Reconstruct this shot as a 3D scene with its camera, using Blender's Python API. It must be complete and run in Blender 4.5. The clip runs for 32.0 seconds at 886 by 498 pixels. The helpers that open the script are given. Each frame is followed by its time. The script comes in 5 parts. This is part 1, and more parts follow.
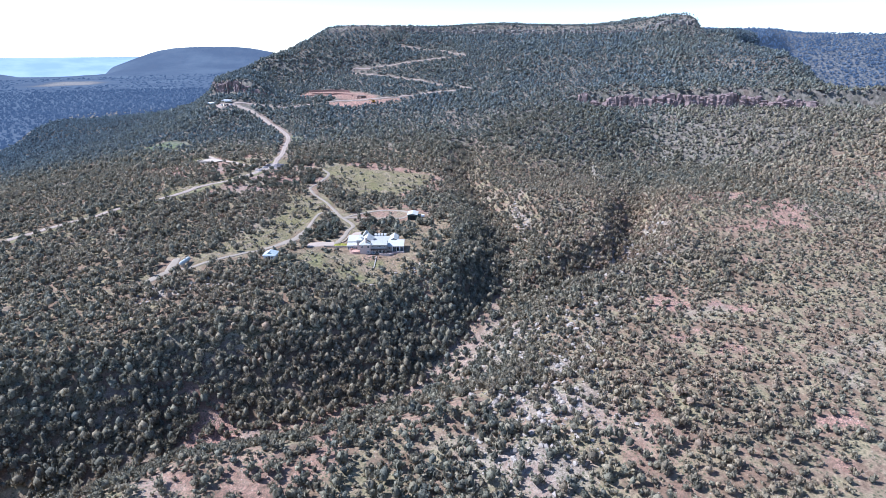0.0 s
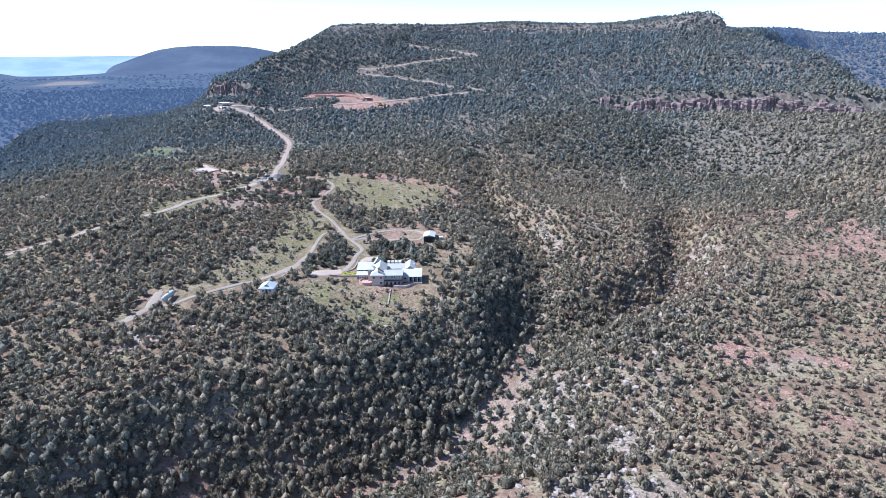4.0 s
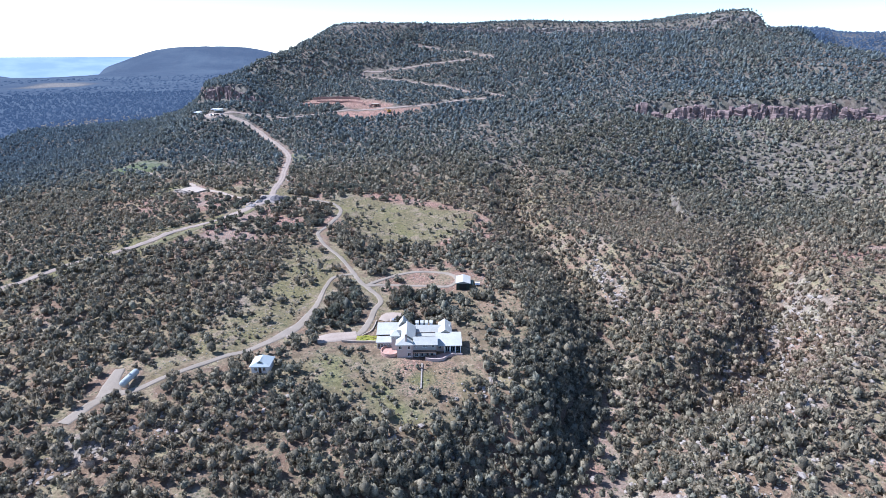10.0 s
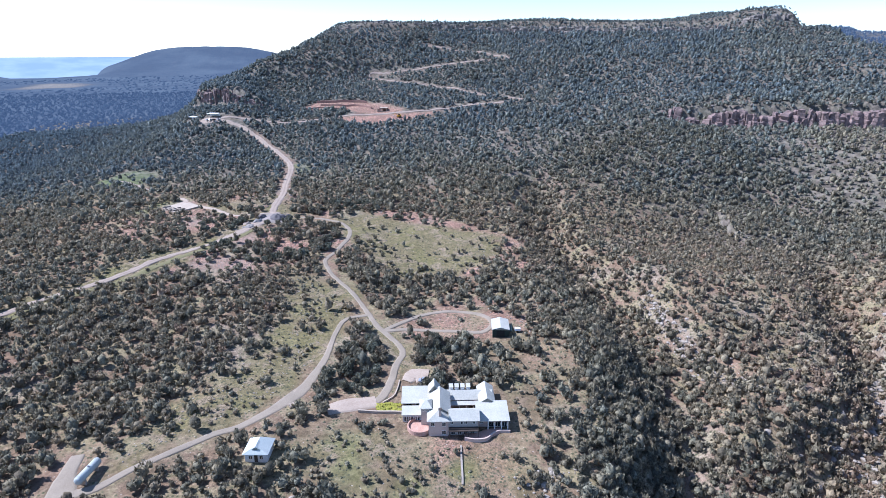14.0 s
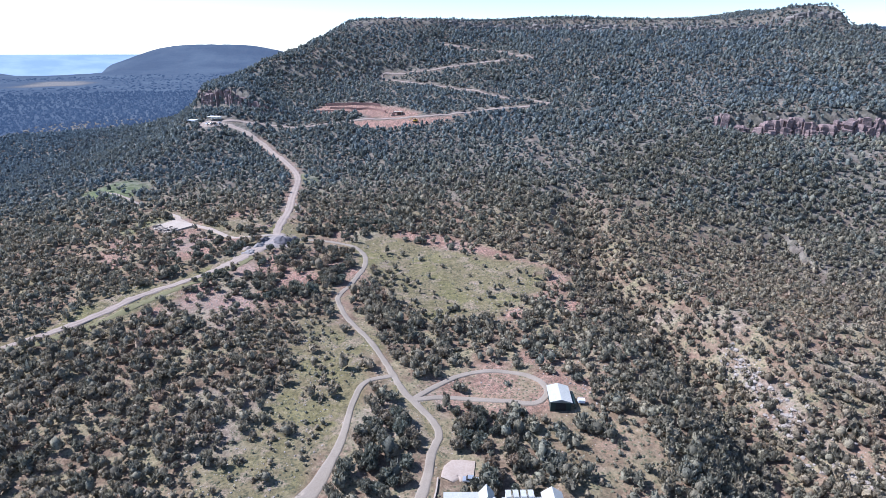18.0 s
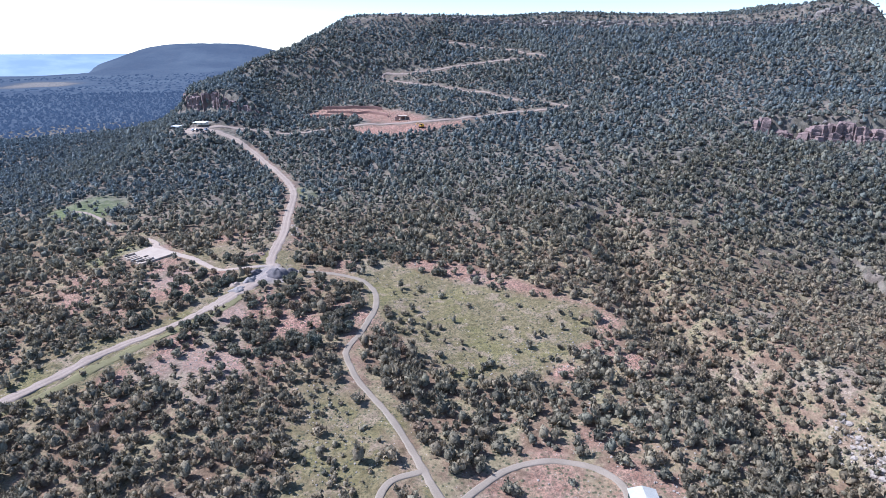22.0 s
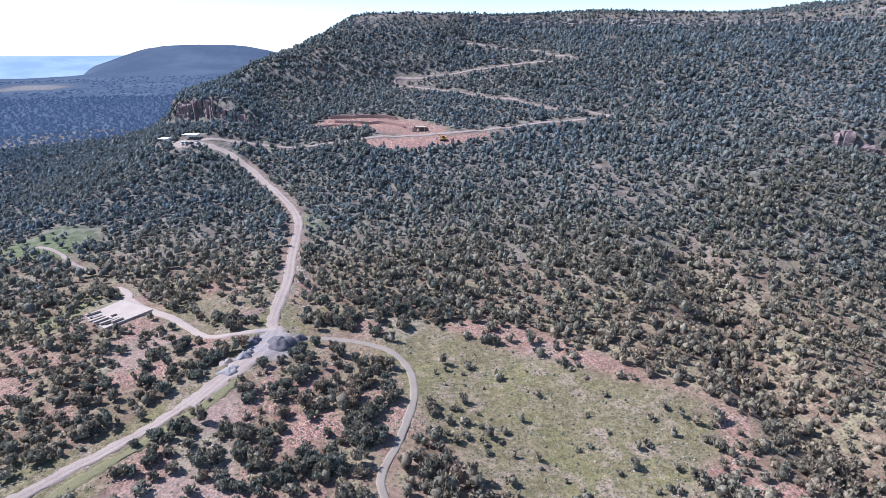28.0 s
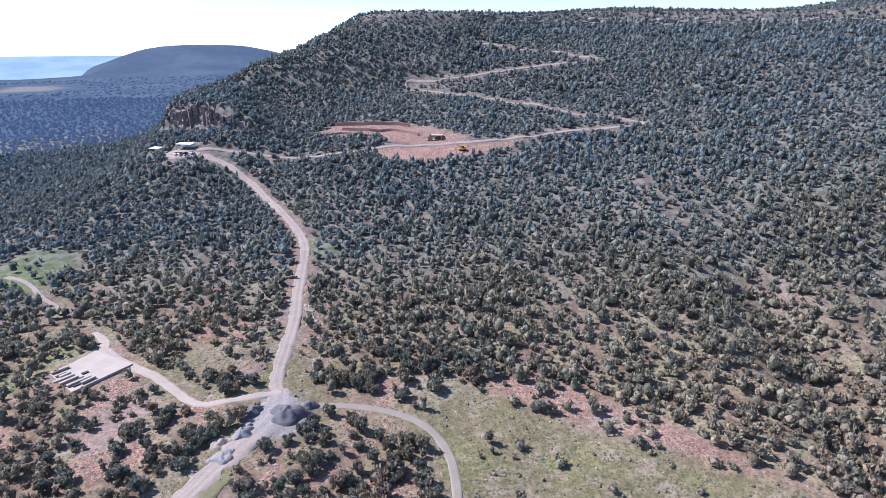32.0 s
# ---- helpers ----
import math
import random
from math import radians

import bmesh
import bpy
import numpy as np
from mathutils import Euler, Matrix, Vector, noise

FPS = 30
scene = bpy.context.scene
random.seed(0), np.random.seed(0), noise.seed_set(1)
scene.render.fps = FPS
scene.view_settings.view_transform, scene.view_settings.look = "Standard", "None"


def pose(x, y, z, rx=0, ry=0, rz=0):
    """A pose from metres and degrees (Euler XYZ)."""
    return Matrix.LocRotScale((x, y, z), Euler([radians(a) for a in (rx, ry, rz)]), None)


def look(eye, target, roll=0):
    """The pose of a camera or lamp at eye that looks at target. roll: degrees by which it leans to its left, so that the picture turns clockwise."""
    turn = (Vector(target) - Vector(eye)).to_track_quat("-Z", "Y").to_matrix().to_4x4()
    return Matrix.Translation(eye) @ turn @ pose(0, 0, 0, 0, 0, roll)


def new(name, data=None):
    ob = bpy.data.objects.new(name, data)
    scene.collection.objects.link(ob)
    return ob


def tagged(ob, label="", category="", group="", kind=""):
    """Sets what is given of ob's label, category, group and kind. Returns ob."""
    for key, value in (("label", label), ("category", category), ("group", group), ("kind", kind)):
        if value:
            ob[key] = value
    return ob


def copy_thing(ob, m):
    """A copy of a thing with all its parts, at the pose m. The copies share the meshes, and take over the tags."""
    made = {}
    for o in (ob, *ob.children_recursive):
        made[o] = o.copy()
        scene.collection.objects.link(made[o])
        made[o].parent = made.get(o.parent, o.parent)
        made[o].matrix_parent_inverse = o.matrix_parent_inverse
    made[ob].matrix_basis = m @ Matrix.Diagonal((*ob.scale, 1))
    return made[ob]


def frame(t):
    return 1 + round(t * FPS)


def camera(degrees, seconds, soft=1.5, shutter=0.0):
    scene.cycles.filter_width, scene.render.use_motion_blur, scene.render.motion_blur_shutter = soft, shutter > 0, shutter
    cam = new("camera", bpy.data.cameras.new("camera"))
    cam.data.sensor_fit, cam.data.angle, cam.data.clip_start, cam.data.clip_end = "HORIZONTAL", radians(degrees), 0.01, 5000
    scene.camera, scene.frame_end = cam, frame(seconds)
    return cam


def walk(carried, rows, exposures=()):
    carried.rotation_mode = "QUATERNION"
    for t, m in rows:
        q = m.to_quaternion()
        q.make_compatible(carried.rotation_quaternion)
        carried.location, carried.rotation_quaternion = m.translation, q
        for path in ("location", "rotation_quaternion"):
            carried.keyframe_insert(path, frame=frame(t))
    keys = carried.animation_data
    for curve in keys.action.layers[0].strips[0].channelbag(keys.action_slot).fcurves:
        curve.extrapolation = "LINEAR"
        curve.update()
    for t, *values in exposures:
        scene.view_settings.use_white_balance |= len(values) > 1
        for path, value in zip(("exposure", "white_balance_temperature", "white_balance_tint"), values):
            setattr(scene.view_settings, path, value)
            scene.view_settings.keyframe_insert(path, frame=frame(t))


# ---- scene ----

# ---------------------------------------------------------------- camera
cam = camera(76, 32.0, 0.6)
# seconds, x, y, z, tilt below level, turn, roll
PATH = (
    (0, 0.00, 0.00, 87.02, 19.33, -15.58, -0.18),
    (2, 0.81, 21.94, 87.20, 19.38, -15.52, -0.16),
    (3.5, 1.26, 38.41, 87.31, 19.38, -15.46, -0.11),
    (6, 1.66, 65.51, 87.52, 19.35, -15.41, 0.06),
    (9, 1.94, 98.27, 87.73, 19.32, -15.61, -0.05),
    (11, 2.04, 120.48, 87.78, 19.34, -15.55, -0.11),
    (13, 2.00, 142.96, 87.71, 19.32, -15.62, -0.13),
    (16.5, 2.74, 182.90, 87.55, 19.33, -14.94, 0.21),
    (19, 2.49, 212.42, 87.56, 19.43, -15.00, 0.26),
    (21, 2.34, 235.22, 87.57, 19.51, -15.39, 0.22),
    (23, 1.97, 256.69, 87.52, 19.55, -15.70, -0.07),
    (25, 1.56, 277.32, 87.59, 19.46, -15.56, -0.09),
    (28, 0.85, 306.49, 87.93, 19.46, -15.70, -0.06),
    (30, 0.41, 325.49, 88.21, 19.44, -15.76, -0.18),
    (32, 0.00, 345.00, 88.55, 19.47, -15.62, -0.11),
)
walk(cam, [(t, pose(x, y, z, 90 - tilt, 0, turn) @ pose(0, 0, 0, 0, 0, roll))
           for t, x, y, z, tilt, turn, roll in PATH],
     ((0, 1.07, 5370, 14), (14, 0.90, 5440, 15), (32, 0.86, 5540, 18)))

# ---------------------------------------------------------------- light
SUN_ELEVATION, SUN_AZIMUTH = radians(47), radians(-62)   # azimuth from +Y towards +X
world = bpy.data.worlds.new("sky")
scene.world = world
world.use_nodes = True
sky = world.node_tree.nodes.new("ShaderNodeTexSky")
sky.sky_type, sky.sun_disc = "NISHITA", False
sky.altitude, sky.air_density, sky.dust_density, sky.ozone_density = 1700, 1.0, 0.4, 2.0
sky.sun_elevation, sky.sun_rotation = SUN_ELEVATION, SUN_AZIMUTH
world.node_tree.links.new(sky.outputs[0], world.node_tree.nodes["Background"].inputs[0])
world.node_tree.nodes["Background"].inputs[1].default_value = 0.12
sun = new("sun", bpy.data.lights.new("sun", "SUN"))
sun.data.energy, sun.data.angle, sun.data.color = 4.7, radians(0.5), (1.0, 0.97, 0.93)
sun.matrix_world = look((0, 0, 0), (-math.sin(SUN_AZIMUTH) * math.cos(SUN_ELEVATION), -math.cos(SUN_AZIMUTH) * math.cos(SUN_ELEVATION), -math.sin(SUN_ELEVATION)))

# ---------------------------------------------------------------- materials
def nodes_of(name):
    m = bpy.data.materials.new(name)
    m.use_nodes = True
    t = m.node_tree
    return m, t, t.nodes["Principled BSDF"]


def noise_node(t, scale, detail=4.0, rough=0.6):
    """Noise by the place in the world, scale in metres."""
    g, n = t.nodes.new("ShaderNodeNewGeometry"), t.nodes.new("ShaderNodeTexNoise")
    n.inputs["Scale"].default_value, n.inputs["Detail"].default_value, n.inputs["Roughness"].default_value = 1 / scale, detail, rough
    t.links.new(g.outputs["Position"], n.inputs["Vector"])
    return n.outputs["Fac"]


def ramp(t, fac, a, b, lo=0.35, hi=0.65):
    r = t.nodes.new("ShaderNodeValToRGB")
    r.color_ramp.elements[0].position, r.color_ramp.elements[1].position = lo, hi
    r.color_ramp.elements[0].color, r.color_ramp.elements[1].color = (*a, 1), (*b, 1)
    t.links.new(fac, r.inputs[0])
    return r.outputs[0]


def mix(t, fac, a, b, mode="MIX"):
    m = t.nodes.new("ShaderNodeMix")
    m.data_type, m.blend_type = "RGBA", mode
    for k, v in ((0, fac), (6, a), (7, b)):
        if isinstance(v, (int, float)):
            m.inputs[k].default_value = v
        elif isinstance(v, tuple):
            m.inputs[k].default_value = (*v, 1)
        else:
            t.links.new(v, m.inputs[k])
    return m.outputs[2]


def attribute(t, name):
    a = t.nodes.new("ShaderNodeAttribute")
    a.attribute_name = name
    return a.outputs["Fac"]


def bump(t, bsdf, fac, strength, depth):
    b = t.nodes.new("ShaderNodeBump")
    b.inputs["Strength"].default_value, b.inputs["Distance"].default_value = strength, depth
    t.links.new(fac, b.inputs["Height"])
    t.links.new(b.outputs[0], bsdf.inputs["Normal"])


def surface(name, a, b, coarse=3.0, fine=0.3, rough=0.9, metal=0.0, relief=0.3, depth=0.1, grit=False):
    """Two tones mixed at a coarse and a fine scale."""
    m, t, p = nodes_of(name)
    big, small = noise_node(t, coarse), noise_node(t, fine, 3)
    c = ramp(t, big, a, b, 0.3, 0.7)
    c = mix(t, 0.5, c, ramp(t, small, a, b))
    if grit:
        c = mix(t, attribute(t, "grit"), c, ramp(t, small, (0.19, 0.166, 0.155), (0.28, 0.245, 0.228)))
    if grit:
        c = mix(t, both(t, attribute(t, "worn"), 0.7), c, ramp(t, small, (0.33, 0.255, 0.20), (0.43, 0.35, 0.285)))
    t.links.new(c, p.inputs["Base Color"])
    p.inputs["Roughness"].default_value, p.inputs["Metallic"].default_value = rough, metal
    p.inputs["Specular IOR Level"].default_value = 0.25
    if relief:
        bump(t, p, small, relief, depth)
    return m


def spots(t, size, lo, hi):
    """Scattered round spots, 1 in their middle, about size metres apart."""
    g, v = t.nodes.new("ShaderNodeNewGeometry"), t.nodes.new("ShaderNodeTexVoronoi")
    v.inputs["Scale"].default_value = 1 / size
    t.links.new(g.outputs["Position"], v.inputs["Vector"])
    return ramp(t, v.outputs["Distance"], (1, 1, 1), (0, 0, 0), lo, hi)


def both(t, a, b):
    n = t.nodes.new("ShaderNodeMath")
    n.operation = "MULTIPLY"
    for k, v in ((0, a), (1, b)):
        if isinstance(v, (int, float)):
            n.inputs[k].default_value = v
        else:
            t.links.new(v, n.inputs[k])
    return n.outputs[0]


def ground_colour(t):
    big, mid, small, tiny = noise_node(t, 45), noise_node(t, 9), noise_node(t, 2.2), noise_node(t, 0.55, 5, 0.75)
    def grey(fac, lo, hi):
        return ramp(t, fac, (0, 0, 0), (1, 1, 1), lo, hi)
    soil = mix(t, grey(mid, 0.4, 0.6), (0.225, 0.152, 0.100), (0.385, 0.285, 0.205))
    soil = mix(t, grey(tiny, 0.35, 0.65), mix(t, 0.7, soil, (0.072, 0.050, 0.038)), soil)
    litter = mix(t, grey(small, 0.42, 0.60), (0.115, 0.085, 0.060), soil)
    c = mix(t, grey(big, 0.3, 0.7), litter, soil)
    c = mix(t, both(t, grey(mid, 0.47, 0.60), 0.65), c, (0.20, 0.178, 0.098))
    red = mix(t, grey(small, 0.35, 0.65), (0.33, 0.172, 0.128), (0.44, 0.275, 0.212))
    red = mix(t, grey(tiny, 0.50, 0.76), red, (0.44, 0.32, 0.27))
    red = mix(t, grey(tiny, 0.5, 0.3), red, (0.13, 0.088, 0.074))
    c = mix(t, attribute(t, "bare"), c, red)
    grass = mix(t, grey(small, 0.38, 0.62), (0.142, 0.118, 0.062), (0.222, 0.178, 0.102))
    grass = mix(t, grey(mid, 0.5, 0.7), grass, (0.195, 0.152, 0.095))
    grass = mix(t, both(t, grey(noise_node(t, 17), 0.48, 0.62), 0.7), grass, mix(t, grey(small, 0.4, 0.6), (0.145, 0.132, 0.054), (0.198, 0.174, 0.078)))
    grass = mix(t, both(t, grey(noise_node(t, 6, 5), 0.52, 0.62), 0.8), grass, (0.27, 0.205, 0.15))
    grass = mix(t, grey(tiny, 0.5, 0.6), grass, (0.08, 0.08, 0.044))
    c = mix(t, attribute(t, "grass"), c, grass)
    c = mix(t, attribute(t, "lush"), c, mix(t, grey(small, 0.35, 0.65), (0.085, 0.12, 0.032), (0.165, 0.19, 0.062)))
    pale = mix(t, grey(tiny, 0.38, 0.6), (0.19, 0.165, 0.135), (0.40, 0.36, 0.315))
    c = mix(t, attribute(t, "pale"), c, pale)
    c = mix(t, both(t, spots(t, 1.3, 0.08, 0.16), grey(small, 0.47, 0.55)), c, (0.35, 0.31, 0.28))
    c = mix(t, both(t, spots(t, 1.25, 0.22, 0.36), grey(mid, 0.42, 0.52)), c, (0.085, 0.085, 0.052))
    c = mix(t, 0.8, c, ramp(t, noise_node(t, 1.4, 6, 0.85), (0.5, 0.5, 0.5), (1.5, 1.48, 1.45), 0.36, 0.64), "MULTIPLY")
    c = mix(t, attribute(t, "grit"), c, mix(t, grey(small, 0.35, 0.65), (0.20, 0.172, 0.16), (0.29, 0.252, 0.232)))
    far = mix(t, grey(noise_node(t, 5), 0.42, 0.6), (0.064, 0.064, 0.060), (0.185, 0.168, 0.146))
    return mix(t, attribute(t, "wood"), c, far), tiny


def ground_material():
    m, t, p = nodes_of("ground")
    c, tiny = ground_colour(t)
    t.links.new(c, p.inputs["Base Color"])
    p.inputs["Roughness"].default_value, p.inputs["Specular IOR Level"].default_value = 1.0, 0.1
    bump(t, p, tiny, 0.6, 0.3)
    return m


def foliage_material(name, by_object, stops):
    """Dull needle green, from olive to blue-grey, by tree and by tuft."""
    m, t, p = nodes_of(name)
    if by_object:
        tint = t.nodes.new("ShaderNodeObjectInfo").outputs["Random"]
    else:
        tint = attribute(t, "tint")
    r = t.nodes.new("ShaderNodeValToRGB")
    while len(r.color_ramp.elements) < len(stops):
        r.color_ramp.elements.new(0.5)
    for e, (at, c) in zip(r.color_ramp.elements, stops):
        e.position, e.color = at, (*c, 1)
    t.links.new(tint, r.inputs[0])
    island = t.nodes.new("ShaderNodeNewGeometry").outputs["Random Per Island"]
    c = mix(t, 0.75, r.outputs[0], ramp(t, island, (0.35, 0.35, 0.36), (1.7, 1.7, 1.62), 0, 1), "MULTIPLY")
    twigs = noise_node(t, 0.6, 4, 0.85)
    c = mix(t, 0.7, c, ramp(t, twigs, (0.35, 0.35, 0.35), (1.7, 1.68, 1.6), 0.36, 0.66), "MULTIPLY")
    bump(t, p, twigs, 0.6, 0.4)
    t.links.new(c, p.inputs["Base Color"])
    p.inputs["Roughness"].default_value, p.inputs["Specular IOR Level"].default_value = 0.8, 0.2
    thin, blend = t.nodes.new("ShaderNodeBsdfTranslucent"), t.nodes.new("ShaderNodeMixShader")
    t.links.new(c, thin.inputs["Color"])
    blend.inputs[0].default_value = 0.3
    t.links.new(p.outputs[0], blend.inputs[1])
    t.links.new(thin.outputs[0], blend.inputs[2])
    t.links.new(blend.outputs[0], t.nodes["Material Output"].inputs["Surface"])
    return m


GROUND = ground_material()
# the blue low stops put distant haze into the needle colour
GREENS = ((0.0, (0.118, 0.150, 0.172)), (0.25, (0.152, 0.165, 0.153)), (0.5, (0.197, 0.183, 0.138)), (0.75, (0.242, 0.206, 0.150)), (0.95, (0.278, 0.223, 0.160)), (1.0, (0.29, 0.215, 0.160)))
WARM_GREENS = ((0.0, (0.185, 0.192, 0.155)), (0.5, (0.210, 0.196, 0.150)), (0.85, (0.250, 0.212, 0.158)), (1.0, (0.29, 0.220, 0.160)))
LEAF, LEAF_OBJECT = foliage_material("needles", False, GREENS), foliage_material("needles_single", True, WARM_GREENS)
BARK = surface("bark", (0.10, 0.075, 0.055), (0.20, 0.16, 0.125), 0.5, 0.08)
SCRUB = surface("scrub", (0.10, 0.098, 0.058), (0.18, 0.16, 0.10), 4, 0.6)
ROCK_PALE = surface("pale_sandstone", (0.22, 0.183, 0.155), (0.38, 0.335, 0.29), 3, 0.4, 0.95)
ROCK_RED = surface("red_sandstone", (0.095, 0.072, 0.072), (0.31, 0.220, 0.200), 7, 0.9, 0.95, 0, 0.6, 0.4)
ROCK_RIM = surface("rim_rock", (0.105, 0.095, 0.088), (0.29, 0.25, 0.22), 8, 1.0, 0.95, 0, 0.6, 0.4)
ROCK_PINK = surface("pink_sandstone", (0.22, 0.15, 0.128), (0.40, 0.295, 0.255), 8, 1.0, 0.95, 0, 0.6, 0.4)
DIRT = surface("dirt_road", (0.215, 0.165, 0.132), (0.315, 0.252, 0.205), 5, 0.5, 0.95, grit=True)
DIRT_DULL = surface("dull_track", (0.20, 0.152, 0.122), (0.29, 0.228, 0.188), 5, 0.5, 0.95, grit=True)
DIRT_PALE = surface("pale_track", (0.29, 0.222, 0.172), (0.39, 0.315, 0.255), 5, 0.5, 0.95, grit=True)
PAVING = surface("worn_asphalt", (0.212, 0.172, 0.130), (0.295, 0.245, 0.192), 6, 0.3, 0.9)
GRIT = surface("grey_grit", (0.19, 0.17, 0.16), (0.29, 0.262, 0.246), 4, 0.4, 0.95)
GRIT_DARK = surface("dark_grit", (0.085, 0.076, 0.078), (0.165, 0.148, 0.15), 2.5, 0.3, 0.95)
VERGE = surface("verge_grass", (0.12, 0.112, 0.052), (0.20, 0.175, 0.095), 6, 0.5, 1.0)
CONCRETE = surface("pale_concrete", (0.33, 0.265, 0.21), (0.44, 0.365, 0.295), 4, 0.3, 0.9)
RED_CONCRETE = surface("red_retaining", (0.23, 0.13, 0.105), (0.33, 0.21, 0.17), 3, 0.5, 0.9)
STUCCO = surface("pink_stucco", (0.46, 0.35, 0.30), (0.54, 0.43, 0.375), 2, 0.2, 0.9, 0, 0.1, 0.02)
STUCCO_GREY = surface("grey_stucco", (0.38, 0.34, 0.31), (0.46, 0.42, 0.385), 2, 0.2, 0.9, 0, 0.1, 0.02)
STONE_RED = surface("red_flagstone", (0.36, 0.20, 0.155), (0.50, 0.33, 0.27), 1.5, 0.3, 0.9)
ROOF = surface("white_metal_roof", (0.33, 0.325, 0.285), (0.48, 0.465, 0.415), 4, 0.4, 0.6, 0.0, 0.0)
ROOF_COTTAGE = surface("pale_blue_roof", (0.37, 0.41, 0.40), (0.47, 0.495, 0.48), 5, 0.4, 0.6, 0.0, 0.0)
TRIM = surface("white_trim", (0.68, 0.67, 0.64), (0.78, 0.77, 0.74), 2, 0.3, 0.6, 0, 0.0)
DARK_WOOD = surface("dark_wood", (0.045, 0.035, 0.03), (0.09, 0.07, 0.06), 1.5, 0.2, 0.7)
GREEN_STEEL = surface("green_steel", (0.018, 0.035, 0.030), (0.03, 0.05, 0.045), 3, 0.3, 0.5)
TANK_PAINT = surface("chalky_grey_paint", (0.33, 0.36, 0.345), (0.46, 0.48, 0.46), 2.5, 0.3, 0.6, 0, 0.0)
WHITE_PAINT = surface("white_paint", (0.70, 0.71, 0.72), (0.80, 0.80, 0.80), 3, 0.3, 0.4, 0, 0.0)
BLACK = surface("black_rubber", (0.015, 0.015, 0.016), (0.03, 0.03, 0.03), 1, 0.1, 0.8)
YELLOW = surface("machine_yellow", (0.50, 0.27, 0.03), (0.62, 0.36, 0.05), 1, 0.2, 0.5)
SILVER = surface("silver_paint", (0.35, 0.36, 0.38), (0.48, 0.49, 0.50), 1, 0.2, 0.3, 0.5, 0.0)
STEEL = surface("dull_steel", (0.16, 0.16, 0.165), (0.28, 0.28, 0.28), 2, 0.3, 0.5, 0.7)
FLOWERS = surface("yellow_flowers", (0.12, 0.15, 0.03), (0.36, 0.31, 0.05), 0.8, 0.25, 0.9)


def glass_material():
    m, t, p = nodes_of("dark_glass")
    p.inputs["Base Color"].default_value = (0.02, 0.025, 0.03, 1)
    p.inputs["Roughness"].default_value = 0.06
    p.inputs["Specular IOR Level"].default_value = 0.7
    return m


GLASS = glass_material()


def haze_material(name, glow, strength, low=None, high=None, scale=300):
    """Far country seen through miles of air, its haze painted in as a blue glow."""
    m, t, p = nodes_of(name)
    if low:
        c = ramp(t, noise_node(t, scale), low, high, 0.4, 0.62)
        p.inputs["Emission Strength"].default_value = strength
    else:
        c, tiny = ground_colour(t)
        # the ground colour is darkened and blued under the glow that paints the haze
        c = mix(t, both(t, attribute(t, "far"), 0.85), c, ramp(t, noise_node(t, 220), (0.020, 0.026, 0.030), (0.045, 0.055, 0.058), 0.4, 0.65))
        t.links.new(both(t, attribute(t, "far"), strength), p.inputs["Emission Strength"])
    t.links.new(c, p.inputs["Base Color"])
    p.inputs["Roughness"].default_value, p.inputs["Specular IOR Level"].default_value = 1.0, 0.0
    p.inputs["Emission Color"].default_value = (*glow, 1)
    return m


# needles of the far woods, with the air's blue haze added as emission
LEAF_HAZE = haze_material("far_needles", (0.130, 0.21, 0.385), 0.23, (0.030, 0.038, 0.046), (0.075, 0.088, 0.095), 30)
HAZY_LAND = haze_material("far_land", (0.130, 0.21, 0.385), 0.27)
HAZY_PLAIN = haze_material("far_plain", (0.38, 0.55, 0.82), 0.44, (0.06, 0.08, 0.10), (0.13, 0.15, 0.17))


# ---------------------------------------------------------------- the lie of the land


def smooth(a, b, v):
    """0 up to a, 1 from b on, an even curve between."""
    t = np.clip((v - a) / (b - a), 0, 1)
    return t * t * (3 - 2 * t)


def along(x, y, line):
    """The distance to a line of points (x, y, value), and the value at the nearest place on it."""
    best, value = np.full(np.shape(x), 1e9), np.zeros(np.shape(x))
    for (ax, ay, av), (bx, by, bv) in zip(line, line[1:]):
        t = np.clip(((x - ax) * (bx - ax) + (y - ay) * (by - ay)) / ((bx - ax) ** 2 + (by - ay) ** 2), 0, 1)
        d = np.hypot(x - ax - t * (bx - ax), y - ay - t * (by - ay))
        value = np.where(d < best, av + t * (bv - av), value)
        best = np.minimum(best, d)
    return best, value


def ripple(x, y):
    """A gentle unevenness of the ground, from a few crossing waves."""
    z = 0
    for k, (a, wave, size) in enumerate(((0.3, 61, 1.0), (1.2, 43, 0.8), (2.1, 29, 0.5), (2.9, 19, 0.35), (0.8, 13, 0.22), (1.8, 9, 0.15))):
        z = z + size * np.sin((x * np.cos(a) + y * np.sin(a)) * 6.283 / wave + 1.7 * k + 1.3 * np.sin((y * np.cos(a) - x * np.sin(a)) * 6.283 / (2.3 * wave)))
    return z


# creek beds as x, y, height of the bed
CREEK = ((162, 500, 1), (146, 455, -6), (134, 418, -11), (131, 345, -19), (126, 300, -24), (110, 265, -30), (88, 236, -35),
         (45, 196, -43), (0, 186, -45), (-40, 186, -46), (-100, 170, -50), (-200, 140, -56), (-500, 60, -70))
BRANCH = ((95, 242, -34), (135, 245, -31), (175, 256, -28), (200, 285, -24), (222, 320, -19), (245, 352, -13), (275, 420, -6))

